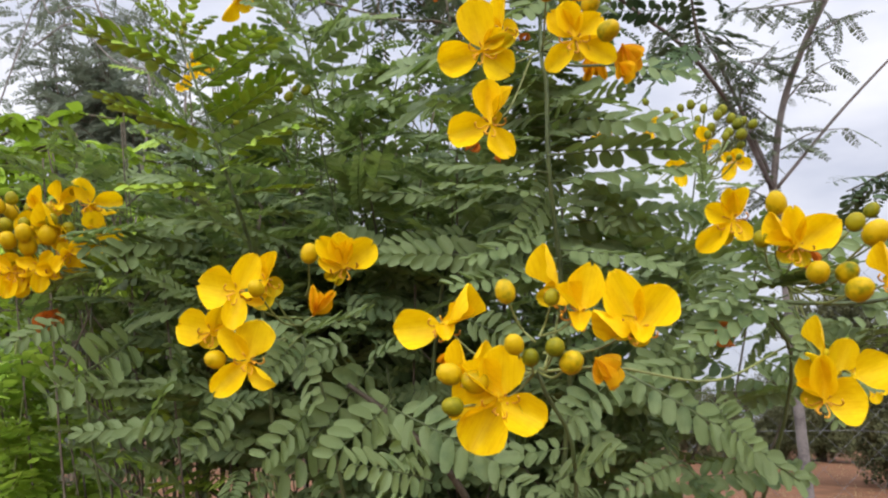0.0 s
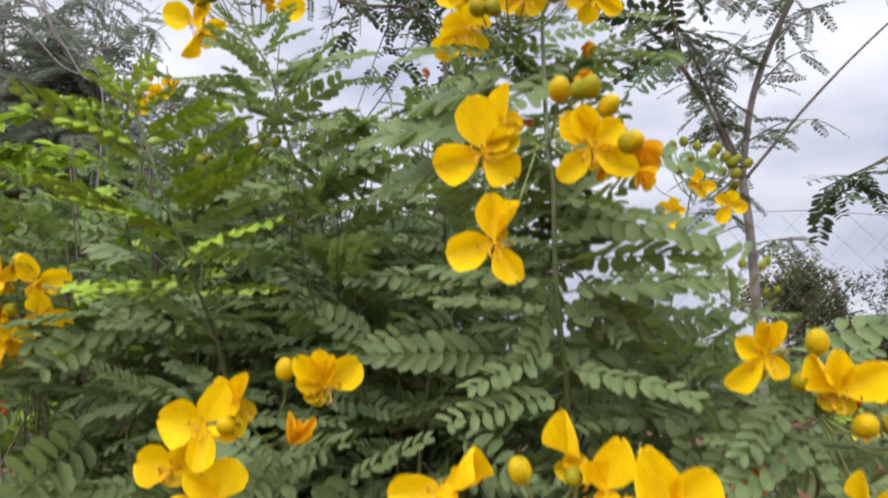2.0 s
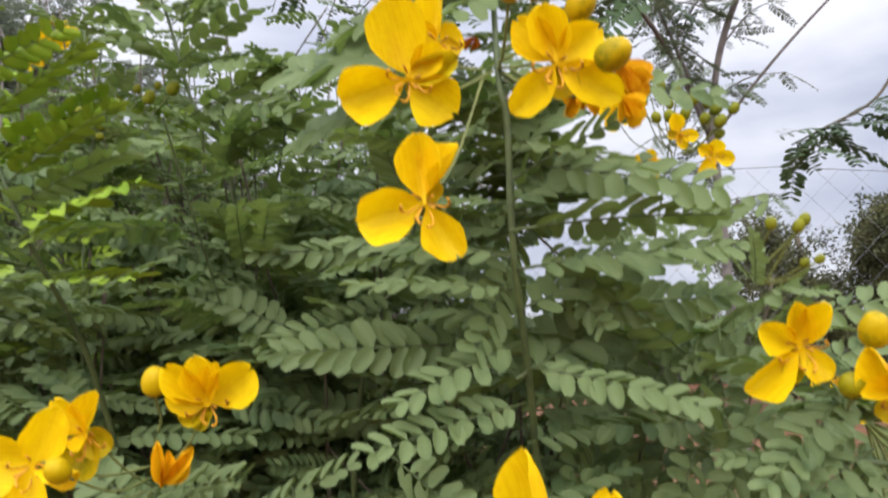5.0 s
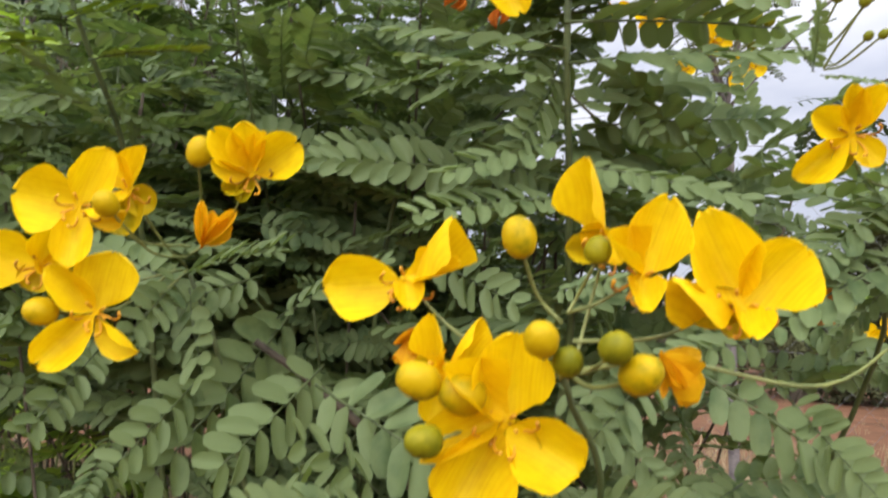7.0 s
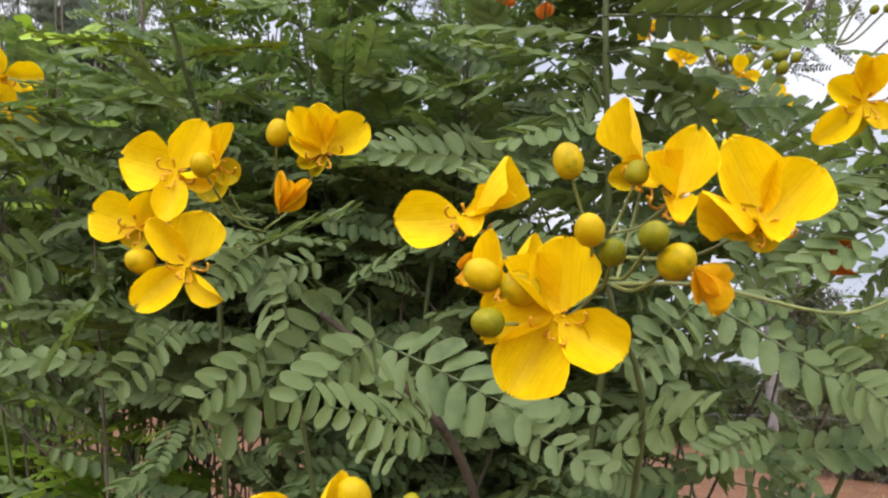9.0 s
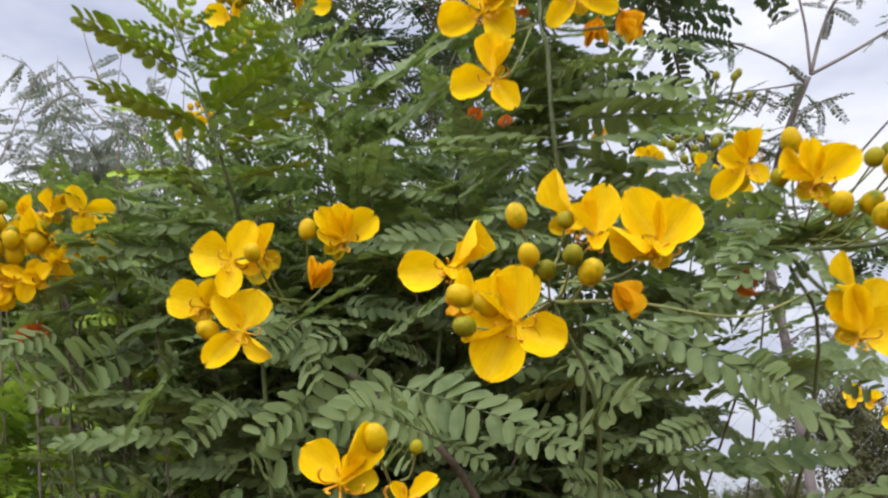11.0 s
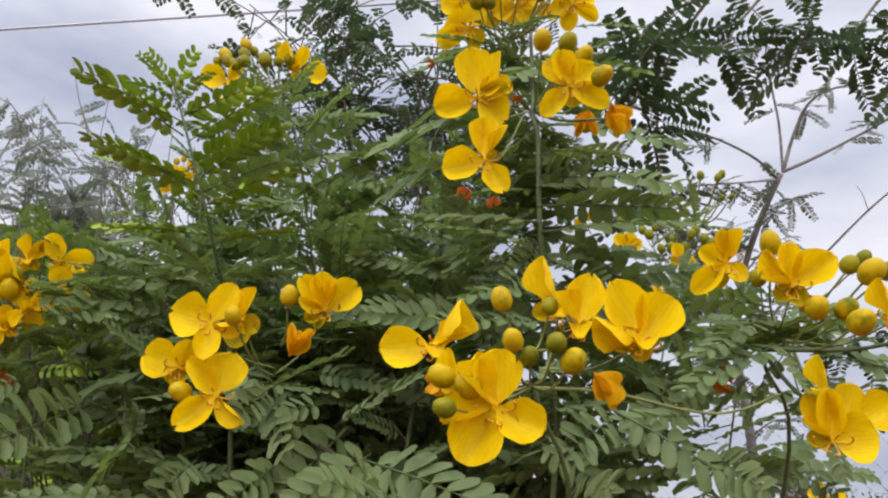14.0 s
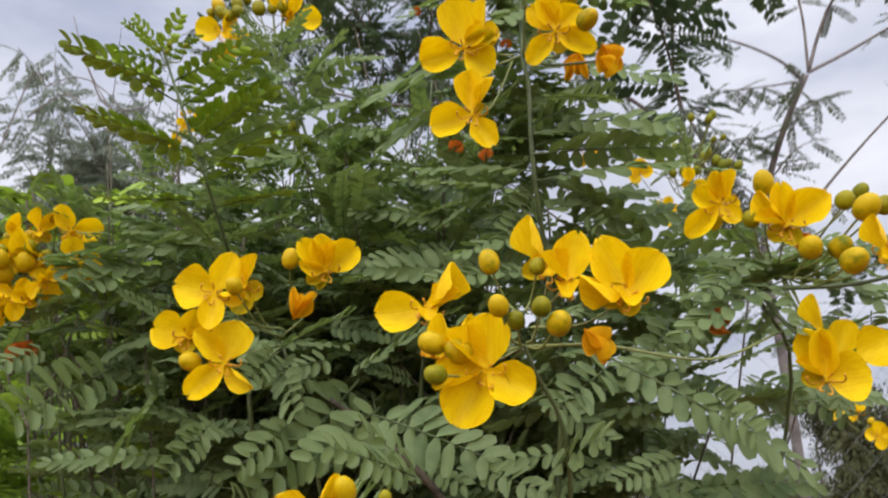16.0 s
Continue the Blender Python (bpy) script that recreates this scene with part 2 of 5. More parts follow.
# whole leaves for the farther twigs: several shapes, shared by many leaves
WHOLE = {}
for pairs in (5, 6, 7, 8, 9, 10, 11, 12):
    for k in range(3):
        s = Shape()
        s.add(*rachis(pairs))
        for variant, m in leaf_plan(pairs, pairs * 10 + k):
            v = LEAFLET[variant][0]
            s.add(v @ np.array(m.to_3x3()).T + np.array(m.translation), LEAFLET[variant][1])
        low = Shape()
        low.add(*tube([(0, 0, 0), (0.5, 0, -0.025), (1, 0, -0.1)], 0.008, 0.005, 3))
        for variant, m in leaf_plan(pairs, pairs * 10 + k):
            low.add(PLAIN[0] @ np.array(m.to_3x3()).T + np.array(m.translation), PLAIN[1])
        WHOLE[pairs, k] = (low, s.mesh("leaf", LEAF), s.mesh("leaf", YOUNG), s)
RACHIS = {n: one_mesh("leaf", *rachis(n), STEM) for n in range(4, 14)}

# ---- ground ----
def sheet(x0, x1, y0, y1, nx, ny, height):
    verts = [(x0 + (x1 - x0) * (i / nx), y0 + (y1 - y0) * (j / ny), height(x0 + (x1 - x0) * i / nx, y0 + (y1 - y0) * j / ny)) for i in range(nx + 1) for j in range(ny + 1)]
    faces = [(i * (ny + 1) + j, (i + 1) * (ny + 1) + j, (i + 1) * (ny + 1) + j + 1, i * (ny + 1) + j + 1) for i in range(nx) for j in range(ny)]
    return verts, faces


def ground_height(x, y):
    near = math.exp(-((x / 30) ** 2 + (y / 30) ** 2))
    return near * (0.05 * noise.noise(Vector((x * 0.6, y * 0.6, 0))) + 0.02 * noise.noise(Vector((x * 3, y * 3, 1))))


def spread(t):
    return 700 * t * abs(t) ** 2.2


gv, gf = sheet(-1, 1, -1, 1, 130, 130, lambda x, y: 0)
gv = [(spread(x), spread(y), ground_height(spread(x), spread(y))) for x, y, z in gv]
tagged(new("ground", one_mesh("ground", gv, gf, SOIL)), "bare red soil with scattered dry grass", "ground", kind="structure")

# ---- the flowering shrub ----
SHRUB = Vector((-0.12, 0.88, 0.0))
shrub = thing("senna_shrub", SHRUB, "flowering shrub with yellow blossoms and blue-green pinnate leaves", "shrub")
HOME = Matrix.Translation(-SHRUB)


def stem(points, r0, r1, name="stem", mat=STEM, sides=7, label=""):
    me = one_mesh(name, *tube(smooth_line(points), r0, r1, sides, 1.5), mat)
    return part(name, me, shrub, HOME, label)


def leaf(base, tip, roll, pairs, young=False):
    """A near leaf: its stalk, and each leaflet on it."""
    ob = part("leaf", RACHIS[pairs], shrub, HOME @ leaf_frame(base, tip, roll))
    for variant, m in leaf_plan(pairs, rng.randrange(9999)):
        part("leaflet", LEAFLET[variant][3 if young else 2], ob, m)
    return ob


def petal_outline(s):
    """A short claw that opens into a nearly round blade."""
    if s < 0.60:
        return max(0.045, 0.5 * max(0.0, 1 - ((0.60 - s) / 0.50) ** 1.7) ** 0.62)
    return max(0.004, 0.5 * max(0.0, 1 - ((s - 0.60) / 0.405) ** 2.2) ** 0.5)


def petal_blade(seed, bowl, curl, crinkle, notch):
    """A concave petal one long along x: a narrow claw, a bowl with a crinkled margin, its tip curled or notched."""
    r = random.Random(seed)
    ph = [r.uniform(0, 6.3) for _ in range(5)]
    skew, rows, cols = r.uniform(-0.10, 0.10), 16, 10
    verts, faces = [], []
    for i in range(rows + 1):
        s = 0.5 - 0.5 * math.cos(math.pi * i / rows)
        w = petal_outline(s)
        for j in range(cols + 1):
            y = 2 * j / cols - 1
            edge = max(abs(y) ** 3, s ** 7)
            across = w * y * (1 + 0.05 * math.sin(8 * s + ph[0]) + 0.03 * math.sin(17 * s + ph[1]))
            x = s - notch * math.exp(-(y / 0.35) ** 2) * s ** 9 + 0.018 * edge * math.sin(9 * y + ph[2])
            z = bowl * (across * across * 2.1 + 0.55 * (s - 0.62) ** 2) + curl * s * s
            z += crinkle * edge * (math.sin(11 * s + 5 * y + ph[3]) + 0.6 * math.sin(23 * s - 7 * y + ph[4]))
            verts.append((x, across + skew * s * s, z))
    for i in range(rows):
        for j in range(cols):
            a = i * (cols + 1) + j
            faces.append((a, a + cols + 1, a + cols + 2, a + 1))
    return verts, faces


PETALS = [one_mesh("petal", *petal_blade(k, 0.55 + 0.14 * (k % 4), -0.10 + 0.09 * (k % 3), 0.012 + 0.004 * (k % 5), 0.07 if k % 4 == 1 else 0.0), PETAL) for k in range(10)]
SIDE_PETALS = [one_mesh("petal", *petal_blade(40 + k, 0.8, 0.05, 0.02, 0.0), PETAL) for k in range(4)]
SEPALS = [one_mesh("sepal", *blade(lambda s: 0.5 * max(0.0, 1 - abs(2 * s - 1) ** 2.4) ** 0.5 + 0.02, 8, 6, 0.45, 0.2, 0.02, k, True), SEPAL) for k in range(2)]

# the flower's heart: a knob, short stamens, and long curved ones with brown anthers
heart = Shape()
v, f = tube([(0, 0, -0.003), (0, 0, 0.0005), (0, 0, 0.002)], 0.0022, 0.0012, 8)
heart.add(v, f)
HEART = heart.mesh("flower", SEPAL)
stamens = Shape()
for k in range(4):
    a = 0.6 + k * 1.7
    reach = 0.0030 + 0.001 * (k % 3)
    stamens.add(*tube([(0, 0, 0.001), (reach * 0.5 * math.cos(a), reach * 0.5 * math.sin(a), 0.003), (reach * math.cos(a), reach * math.sin(a), 0.0045), (reach * 1.25 * math.cos(a), reach * 1.25 * math.sin(a), 0.006)], 0.0003, 0.0006, 5))
for a, reach, hook in ((-0.35, 0.0085, 0.45), (-1.25, 0.0078, -0.3), (3.5, 0.0080, -0.5), (-2.2, 0.0064, 0.35)):
    line = [(0, 0, 0.001), (reach * 0.4 * math.cos(a), reach * 0.4 * math.sin(a), 0.0035), (reach * 0.8 * math.cos(a), reach * 0.8 * math.sin(a), 0.006), (reach * math.cos(a + hook * 0.5), reach * math.sin(a + hook * 0.5), 0.0085), (reach * 0.95 * math.cos(a + hook), reach * 0.95 * math.sin(a + hook), 0.0105)]
    stamens.add(*tube(smooth_line(line, 3), 0.00028, 0.00058, 6, 0.8))
STAMENS = stamens.mesh("stamen_tuft", ANTHER)


HIGH = (0.03, 0.05, 1.27)


def facing(at, front=(0.045, 0.02, 1.2)):
    """A blossom's pose: it looks out of the shrub, to the open side."""
    at = Vector(at)
    n = (Vector(front) - at).normalized()
    u = UP.cross(n).normalized()
    return axes(at, u, n.cross(u), n)


def pedicel(a, b, owner, radius=0.0005):
    a, b = Vector(a), Vector(b)
    a = a.lerp(Vector((b.x, a.y, a.z)), rng.uniform(0.0, 0.25))
    if b.z > a.z:
        a = a + UP * (b.z - a.z) * rng.uniform(0.05, 0.6)
    mid = a.lerp(b, 0.55) + Vector((0, 0.006, -0.10 * (b - a).length))
    part("pedicel", one_mesh("pedicel", *tube(smooth_line([a, mid, b], 5), radius * 1.25, radius, 5), PEDICEL), owner, owner.matrix_basis.inverted() @ HOME)


def flower(node, at, petals, sepals=(), front=(0.045, 0.02, 1.2)):
    """petals: direction round the heart, length and width in mm, lift towards the front, twist."""
    m = facing(at, front)
    ob = part("flower", HEART, shrub, HOME @ m)
    for k, (a, L, w, up, twist) in enumerate(petals):
        turn = twist if k % 2 else -twist
        q = pose(0, 0, 0.0006 * k, 0, 0, a) @ pose(0, 0, 0, 0, -up, 0) @ pose(0, 0, 0, turn, 0, 0)
        part("petal", SIDE_PETALS[k % 4] if twist > 25 else PETALS[rng.randrange(10)], ob, q @ Matrix.Diagonal((L / 1000, w / 1000, L / 1000, 1)))
    # the small petals that stand forward, seen nearly from their edge
    if 1 < len(petals) < 4:
        mean = sum(p[1] for p in petals) / len(petals)
        turns = sorted(p[0] % 360 for p in petals)
        for a0, a1 in zip(turns, turns[1:] + [turns[0] + 360]):
            if a1 - a0 > (125 if len(petals) == 2 else 150):
                a = (a0 + a1) / 2 + rng.uniform(-14, 14)
                L = mean * rng.uniform(0.60, 0.75)
                q = pose(0, 0, 0.0004, 0, 0, a) @ pose(0, 0, 0, 0, -rng.uniform(62, 82), 0) @ pose(0, 0, 0, rng.uniform(-40, 40), 0, 0)
                part("petal", PETALS[rng.randrange(10)], ob, q @ Matrix.Diagonal((L / 1000, L * 0.62 / 1000, L / 1000, 1)))
    for k, (a, L, w, up, twist) in enumerate(sepals):
        q = pose(0, 0, -0.002, 0, 0, a) @ pose(0, 0, 0, 0, -up, 0)
        part("sepal", SEPALS[k % 2], ob, q @ Matrix.Diagonal((L / 1000, w / 1000, L / 1000, 1)), "yellow-green cupped sepal")
    if len(petals) > 1:
        part("stamen_tuft", STAMENS, ob, pose(0, 0, 0, 0, 0, rng.uniform(-25, 25)), "curved brown-tipped stamens")
    back = m @ Vector((0, 0, -0.003))
    pedicel(node, back, ob)
    return ob


# a bud: overlapping sepals wrap a ball that narrows to the stalk
def bud_shape(seed):
    r = random.Random(seed)
    verts, faces = [], []
    rows, cols = 12, 18
    ph, tall, lean_out = r.uniform(0, 6), r.uniform(0.50, 0.61), r.uniform(-1, 0.4)
    for i in range(rows + 1):
        th = math.pi * i / rows
        for j in range(cols):
            a = math.tau * j / cols
            seam = 1 - 0.085 * math.exp(-((math.sin(1.5 * a + 0.8 * th + ph)) / 0.22) ** 2)
            rad = 0.5 * seam * math.sin(th) ** 0.92 if 0 < i < rows else 0.0
            belly = 1 - 0.13 * math.cos(th) * lean_out
            verts.append((rad * belly * math.cos(a), rad * belly * math.sin(a), -tall * math.cos(th) * (1.10 if th > 1.6 else 1.0)))
    for i in range(rows):
        for j in range(cols):
            k = (j + 1) % cols
            faces.append((i * cols + j, i * cols + k, (i + 1) * cols + k, (i + 1) * cols + j))
    return verts, faces


BUDS = [one_mesh("flower_bud", *bud_shape(k), BUD if k < 3 else BUD_GREEN if k < 5 else BUD_YOUNG) for k in range(7)]


def buds(node, rows, unripe=False):
    """Buds on their stalks: place, and width in mm."""
    for x, y, z, d in rows:
        away = (Vector((x, y, z)) - Vector(node)).normalized()
        away = (away + UP * 0.35).normalized()
        side = away.orthogonal().normalized()
        m = axes((x, y, z), side, away.cross(side), away)
        green = unripe or d < 7 or d < 0.84 * max(r[3] for r in rows) or (z > 1.45 and rng.random() < 0.5)
        ob = part("flower_bud", BUDS[5 + rng.randrange(2)] if unripe else BUDS[3 + rng.randrange(2)] if green else BUDS[rng.randrange(3)], shrub, HOME @ m @ Matrix.Scale(d / 1000, 4))
        end = Vector((x, y, z)) - away * d / 2000
        pedicel(node, end, ob, 0.0003 + 0.000025 * d)


WILT = {}
for kind, mat in ((0, WILTED), (1, WILTED), (2, DRIED)):
    s = Shape()
    r = random.Random(kind + 5)
    for k in range((5, 4, 4)[kind]):
        v, f = blade(petal_outline, 12, 8, r.uniform(0.5, 1.1), r.uniform(-0.25, 0.25), 0.14, 3 * k + kind)
        q = pose(0, 0, 0, r.uniform(0, 360), 0, 0) @ pose(0, 0, 0, 0, r.uniform(-16, 16), r.uniform(-16, 16))
        if kind == 1:
            q = pose(0, 0, 0, 0, r.uniform(-8, 8), (-22, 20, -15, 6)[k]) @ pose(0, 0, 0, r.uniform(-50, 50), 0, 0)
        s.add(np.array(v) * np.array((r.uniform(0.6, 1.0), (0.48, 0.26, 0.28)[kind], 0.6)) @ np.array(q.to_3x3()).T, f)
    WILT[kind] = s.mesh("wilted_flower", mat)


def withered(at, L, a, kind):
    m = facing(at) @ pose(0, 0, 0, 0, 0, a) @ Matrix.Scale(L / 1000, 4)
    part("wilted_flower", WILT[kind], shrub, HOME @ m, "crumpled brown dried blossom" if kind == 2 else "crumpled orange wilting blossom")


# main stems that carry the blossoms
stem([(-0.09, 0.85, 0.0), (-0.10, 0.74, 0.7), (-0.125, 0.60, 1.2), (-0.131, 0.55, 1.317), (-0.141, 0.50, 1.379), (-0.163, 0.49, 1.438), (-0.186, 0.49, 1.494)], 0.0028, 0.0008)
stem([(-0.12, 0.90, 0.0), (-0.06, 0.80, 0.8), (-0.092, 0.68, 1.404), (-0.122, 0.66, 1.500), (-0.145, 0.66, 1.573), (-0.185, 0.68, 1.626)], 0.0028, 0.0008)
stem([(-0.05, 0.87, 0.0), (0.04, 0.72, 0.7), (0.086, 0.54, 1.19), (0.084, 0.50, 1.290), (0.074, 0.46, 1.364), (0.072, 0.45, 1.417), (0.069, 0.45, 1.438), (0.069, 0.475, 1.52)], 0.0023, 0.0012)
stem([(-0.08, 0.88, 0.0), (-0.03, 0.75, 0.8), (-0.006, 0.60, 1.271), (0.026, 0.58, 1.381), (0.045, 0.57, 1.458)], 0.0028, 0.0008)

# small leaves crowded along the top of the flowering stem
for k in range(40):
    g = random.Random(2000 + k)
    t = k / 39
    base = Vector((0.083, 0.50, 1.24)).lerp(Vector((0.069, 0.470, 1.505)), t)
    a = g.uniform(0.15, math.pi - 0.15) + (0.0 if k % 4 else g.uniform(-0.5, 0.5))
    d = Vector((math.cos(a), 0.7 * math.sin(a), g.uniform(-0.25, 0.35))).normalized()
    L = g.uniform(0.030, 0.060) * (1.0 - 0.2 * t)
    part("leaf", WHOLE[g.choice((6, 7, 8)), g.randrange(3)][1], shrub, HOME @ leaf_frame(base, base + d * L, g.uniform(-20, 40)))

# the two tall shoots beside it: leaves all round the stem, rising towards the tip, the youngest bright
for seed, count, line, L0, fresh in (
        (2400, 8, [(-0.128, 0.57, 1.285), (-0.131, 0.55, 1.317), (-0.141, 0.50, 1.379), (-0.163, 0.49, 1.438), (-0.184, 0.49, 1.488)], 0.070, 0.45),
        (2500, 30, [(-0.075, 0.69, 1.34), (-0.092, 0.68, 1.404), (-0.122, 0.66, 1.500), (-0.145, 0.66, 1.573), (-0.178, 0.68, 1.618)], 0.078, 2.0),
        (2600, 26, [(0.000, 0.60, 1.29), (0.026, 0.58, 1.381), (0.045, 0.57, 1.458)], 0.070, 2.0)):
    shoot = smooth_line(line, 8)
    for k in range(count):
        g = random.Random(seed + k)
        t = (k + g.random()) / count
        i = t * (len(shoot) - 1.001)
        base = shoot[int(i)].lerp(shoot[int(i) + 1], i % 1)
        a = k * 2.4 + g.uniform(-0.4, 0.4)
        d = Vector((math.cos(a), 0.75 * math.sin(a), g.uniform(0.05, 0.5) + 0.35 * t)).normalized()
        L = L0 * g.uniform(0.75, 1.05) * (1.0 - 0.55 * max(0.0, t - 0.6) / 0.4)
        part("leaf", WHOLE[g.choice((8, 9, 10)), g.randrange(3)][2 if t > fresh else 1], shrub, HOME @ leaf_frame(base, base + d * L, g.uniform(-15, 45)))

# the leaves that stand out on those shoots and on the flowering stem: base, tip, roll, pairs
for base, tip, roll, pairs in (
        ((-0.168, 0.496, 1.441), (-0.240, 0.482, 1.486), -20, 9), ((-0.155, 0.496, 1.402), (-0.221, 0.480, 1.432), -8, 9), ((-0.177, 0.494, 1.464), (-0.208, 0.484, 1.479), -15, 6),
        ((-0.161, 0.496, 1.416), (-0.105, 0.485, 1.446), -20, 8), ((-0.172, 0.494, 1.455), (-0.122, 0.482, 1.476), -25, 8), ((-0.152, 0.496, 1.394), (-0.094, 0.482, 1.421), -12, 9),
        ((-0.144, 0.500, 1.362), (-0.200, 0.480, 1.370), 25, 8), ((-0.149, 0.500, 1.381), (-0.107, 0.480, 1.383), 35, 7), ((-0.138, 0.505, 1.343), (-0.180, 0.482, 1.345), 30, 7),
        ((-0.182, 0.491, 1.478), (-0.166, 0.480, 1.500), -30, 6), ((-0.184, 0.491, 1.484), (-0.199, 0.484, 1.502), -30, 6),
        ((-0.136, 0.655, 1.517), (-0.078, 0.630, 1.552), -15, 8), ((-0.127, 0.655, 1.482), (-0.051, 0.630, 1.520), -12, 9), ((-0.114, 0.655, 1.454), (-0.032, 0.630, 1.492), -10, 10),
        ((-0.089, 0.670, 1.406), (-0.042, 0.640, 1.451), -20, 8), ((-0.114, 0.660, 1.460), (-0.166, 0.635, 1.466), 20, 8), ((-0.145, 0.660, 1.553), (-0.190, 0.640, 1.556), -20, 7),
        ((0.072, 0.455, 1.374), (0.160, 0.470, 1.389), -25, 11), ((0.073, 0.457, 1.364), (0.006, 0.470, 1.380), 25, 9), ((0.070, 0.452, 1.425), (0.036, 0.470, 1.402), 30, 7),
        ((0.072, 0.455, 1.393), (0.121, 0.478, 1.430), -30, 8), ((0.072, 0.456, 1.385), (0.024, 0.475, 1.396), 20, 8)):
    leaf(base, tip, roll, pairs, tip[1] < 0.49 and tip[2] > 1.36 and tip[0] < -0.1)

# a dense tuft of small leaves behind the upper blossoms
for k in range(46):
    g = random.Random(2800 + k)
    base = Vector((g.uniform(0.035, 0.110), g.uniform(0.470, 0.530), g.uniform(1.375, 1.530)))
    a = g.uniform(0, math.tau)
    d = Vector((math.cos(a), 0.6 * math.sin(a) + 0.2, g.uniform(-0.3, 0.5))).normalized()
    part("leaf", WHOLE[g.choice((7, 8, 9)), g.randrange(3)][1], shrub, HOME @ leaf_frame(base, base + d * g.uniform(0.035, 0.065), g.uniform(-20, 60)))

# the low leaves under the right-hand blossoms
for k in range(54):
    g = random.Random(2900 + k)
    base = Vector((g.uniform(0.085, 0.205), g.uniform(0.47, 0.64), g.uniform(1.10, 1.25)))
    a = g.uniform(0, math.tau)
    d = Vector((math.cos(a), 0.6 * math.sin(a), g.uniform(-0.45, 0.35))).normalized()
    tip = base + d * g.uniform(0.050, 0.080)
    if tip.y > 0.43:
        part("leaf", WHOLE[g.choice((8, 9, 10)), g.randrange(3)][1], shrub, HOME @ leaf_frame(base, tip, g.uniform(-30, 75)))

# flat leaves on the sunlit side of the shrub, their upper faces to the sky and the open
for k in range(80):
    g = random.Random(2700 + k)
    base = Vector((g.uniform(-0.24, 0.10), g.uniform(0.56, 0.70), g.uniform(1.20, 1.37)))
    a = g.uniform(0, math.tau)
    d = Vector((math.cos(a), 0.7 * math.sin(a) - 0.15, g.uniform(-0.25, 0.35))).normalized()
    tip = base + d * g.uniform(0.065, 0.095)
    if tip.y > 0.52:
        part("leaf", WHOLE[g.choice((9, 10, 11)), g.randrange(3)][1], shrub, HOME @ leaf_frame(base, tip, g.uniform(5, 50)))

# and the spreading leaves above them, round the near shoot
for k in range(34):
    g = random.Random(3400 + k)
    base = Vector((g.uniform(-0.27, -0.02), g.uniform(0.545, 0.63), g.uniform(1.29, 1.39)))
    a = g.uniform(0, math.tau)
    d = Vector((math.cos(a), 0.7 * math.sin(a) - 0.1, g.uniform(-0.15, 0.30))).normalized()
    tip = base + d * g.uniform(0.060, 0.085)
    if tip.y > 0.51:
        part("leaf", WHOLE[g.choice((9, 10, 11)), g.randrange(3)][1], shrub, HOME @ leaf_frame(base, tip, g.uniform(-5, 30)))

# leaves about the base of the big cluster
for k in range(40):
    g = random.Random(2100 + k)
    base = Vector((g.uniform(0.13, 0.28), g.uniform(0.48, 0.64), 0))
    base.z = g.uniform(1.24, 1.35) - 0.15 * max(0, base.x - 0.2)
    a = g.uniform(0, math.tau)
    d = Vector((math.cos(a), 0.6 * math.sin(a) + 0.1, g.uniform(-0.3, 0.5))).normalized()
    q = base + d * g.uniform(0.06, 0.095)
    if q.y > 0.43:
        part("leaf", WHOLE[g.choice((8, 9, 10)), g.randrange(3)][1], shrub, HOME @ leaf_frame(base, q, g.uniform(-20, 60)))

# small leaves at the fork of the big cluster
for k in range(18):
    g = random.Random(2300 + k)
    base = Vector((g.uniform(0.18, 0.25), g.uniform(0.435, 0.47), g.uniform(1.262, 1.315)))
    a = g.uniform(0, math.tau)
    d = Vector((math.cos(a), 0.5 * math.sin(a) + 0.35, g.uniform(-0.5, 0.4))).normalized()
    part("leaf", WHOLE[g.choice((7, 8, 9)), g.randrange(3)][1], shrub, HOME @ leaf_frame(base, base + d * g.uniform(0.035, 0.065), g.uniform(-20, 60)))

# ---- blossoms, buds and leaves, cluster by cluster ----
node = (-0.082, 0.500, 1.270)  # pair
flower(node, (-0.107, 0.445, 1.289), [(172, 22.7, 24.2, 9, 0), (71, 24.6, 16.2, 18, 0), (-93, 25.0, 14.3, 24, 0), (5, 19.8, 9.9, 30, 51)])
flower(node, (-0.096, 0.462, 1.298), [(71, 19.7, 9.9, 15, 31), (126, 19.2, 11.7, 15, 0)], [(-33, 12.0, 12.3, 6, 0), (-99, 18.2, 14.3, 6, 0)])
flower(node, (-0.124, 0.455, 1.266), [(168, 20.4, 22.4, 9, 0), (79, 16.7, 12.4, 18, 0), (20, 13.2, 8.1, 30, 0)], [(-110, 10.4, 12.4, 6, 0)])
flower(node, (-0.099, 0.450, 1.250), [(80, 24.0, 22.4, 12, 0), (138, 25.2, 12.7, 24, 0), (-133, 28.0, 15.7, 15, 0), (-38, 21.6, 10.8, 12, 43)])
flower(node, (-0.051, 0.472, 1.309), [(133, 24.8, 14.0, 18, 0), (103, 23.2, 15.3, 21, 0), (77, 19.9, 9.9, 24, 21), (42, 24.8, 19.3, 15, 0), (166, 17.6, 8.8, 27, 25)], [(-146, 13.6, 8.6, 6, 0), (-110, 12.5, 6.6, 6, 0)])
buds(node, [(-0.073, 0.472, 1.317, 10.7), (-0.091, 0.430, 1.288, 9.0), (-0.115, 0.440, 1.249, 10.7)])
node = (0.064, 0.372, 1.241)  # front
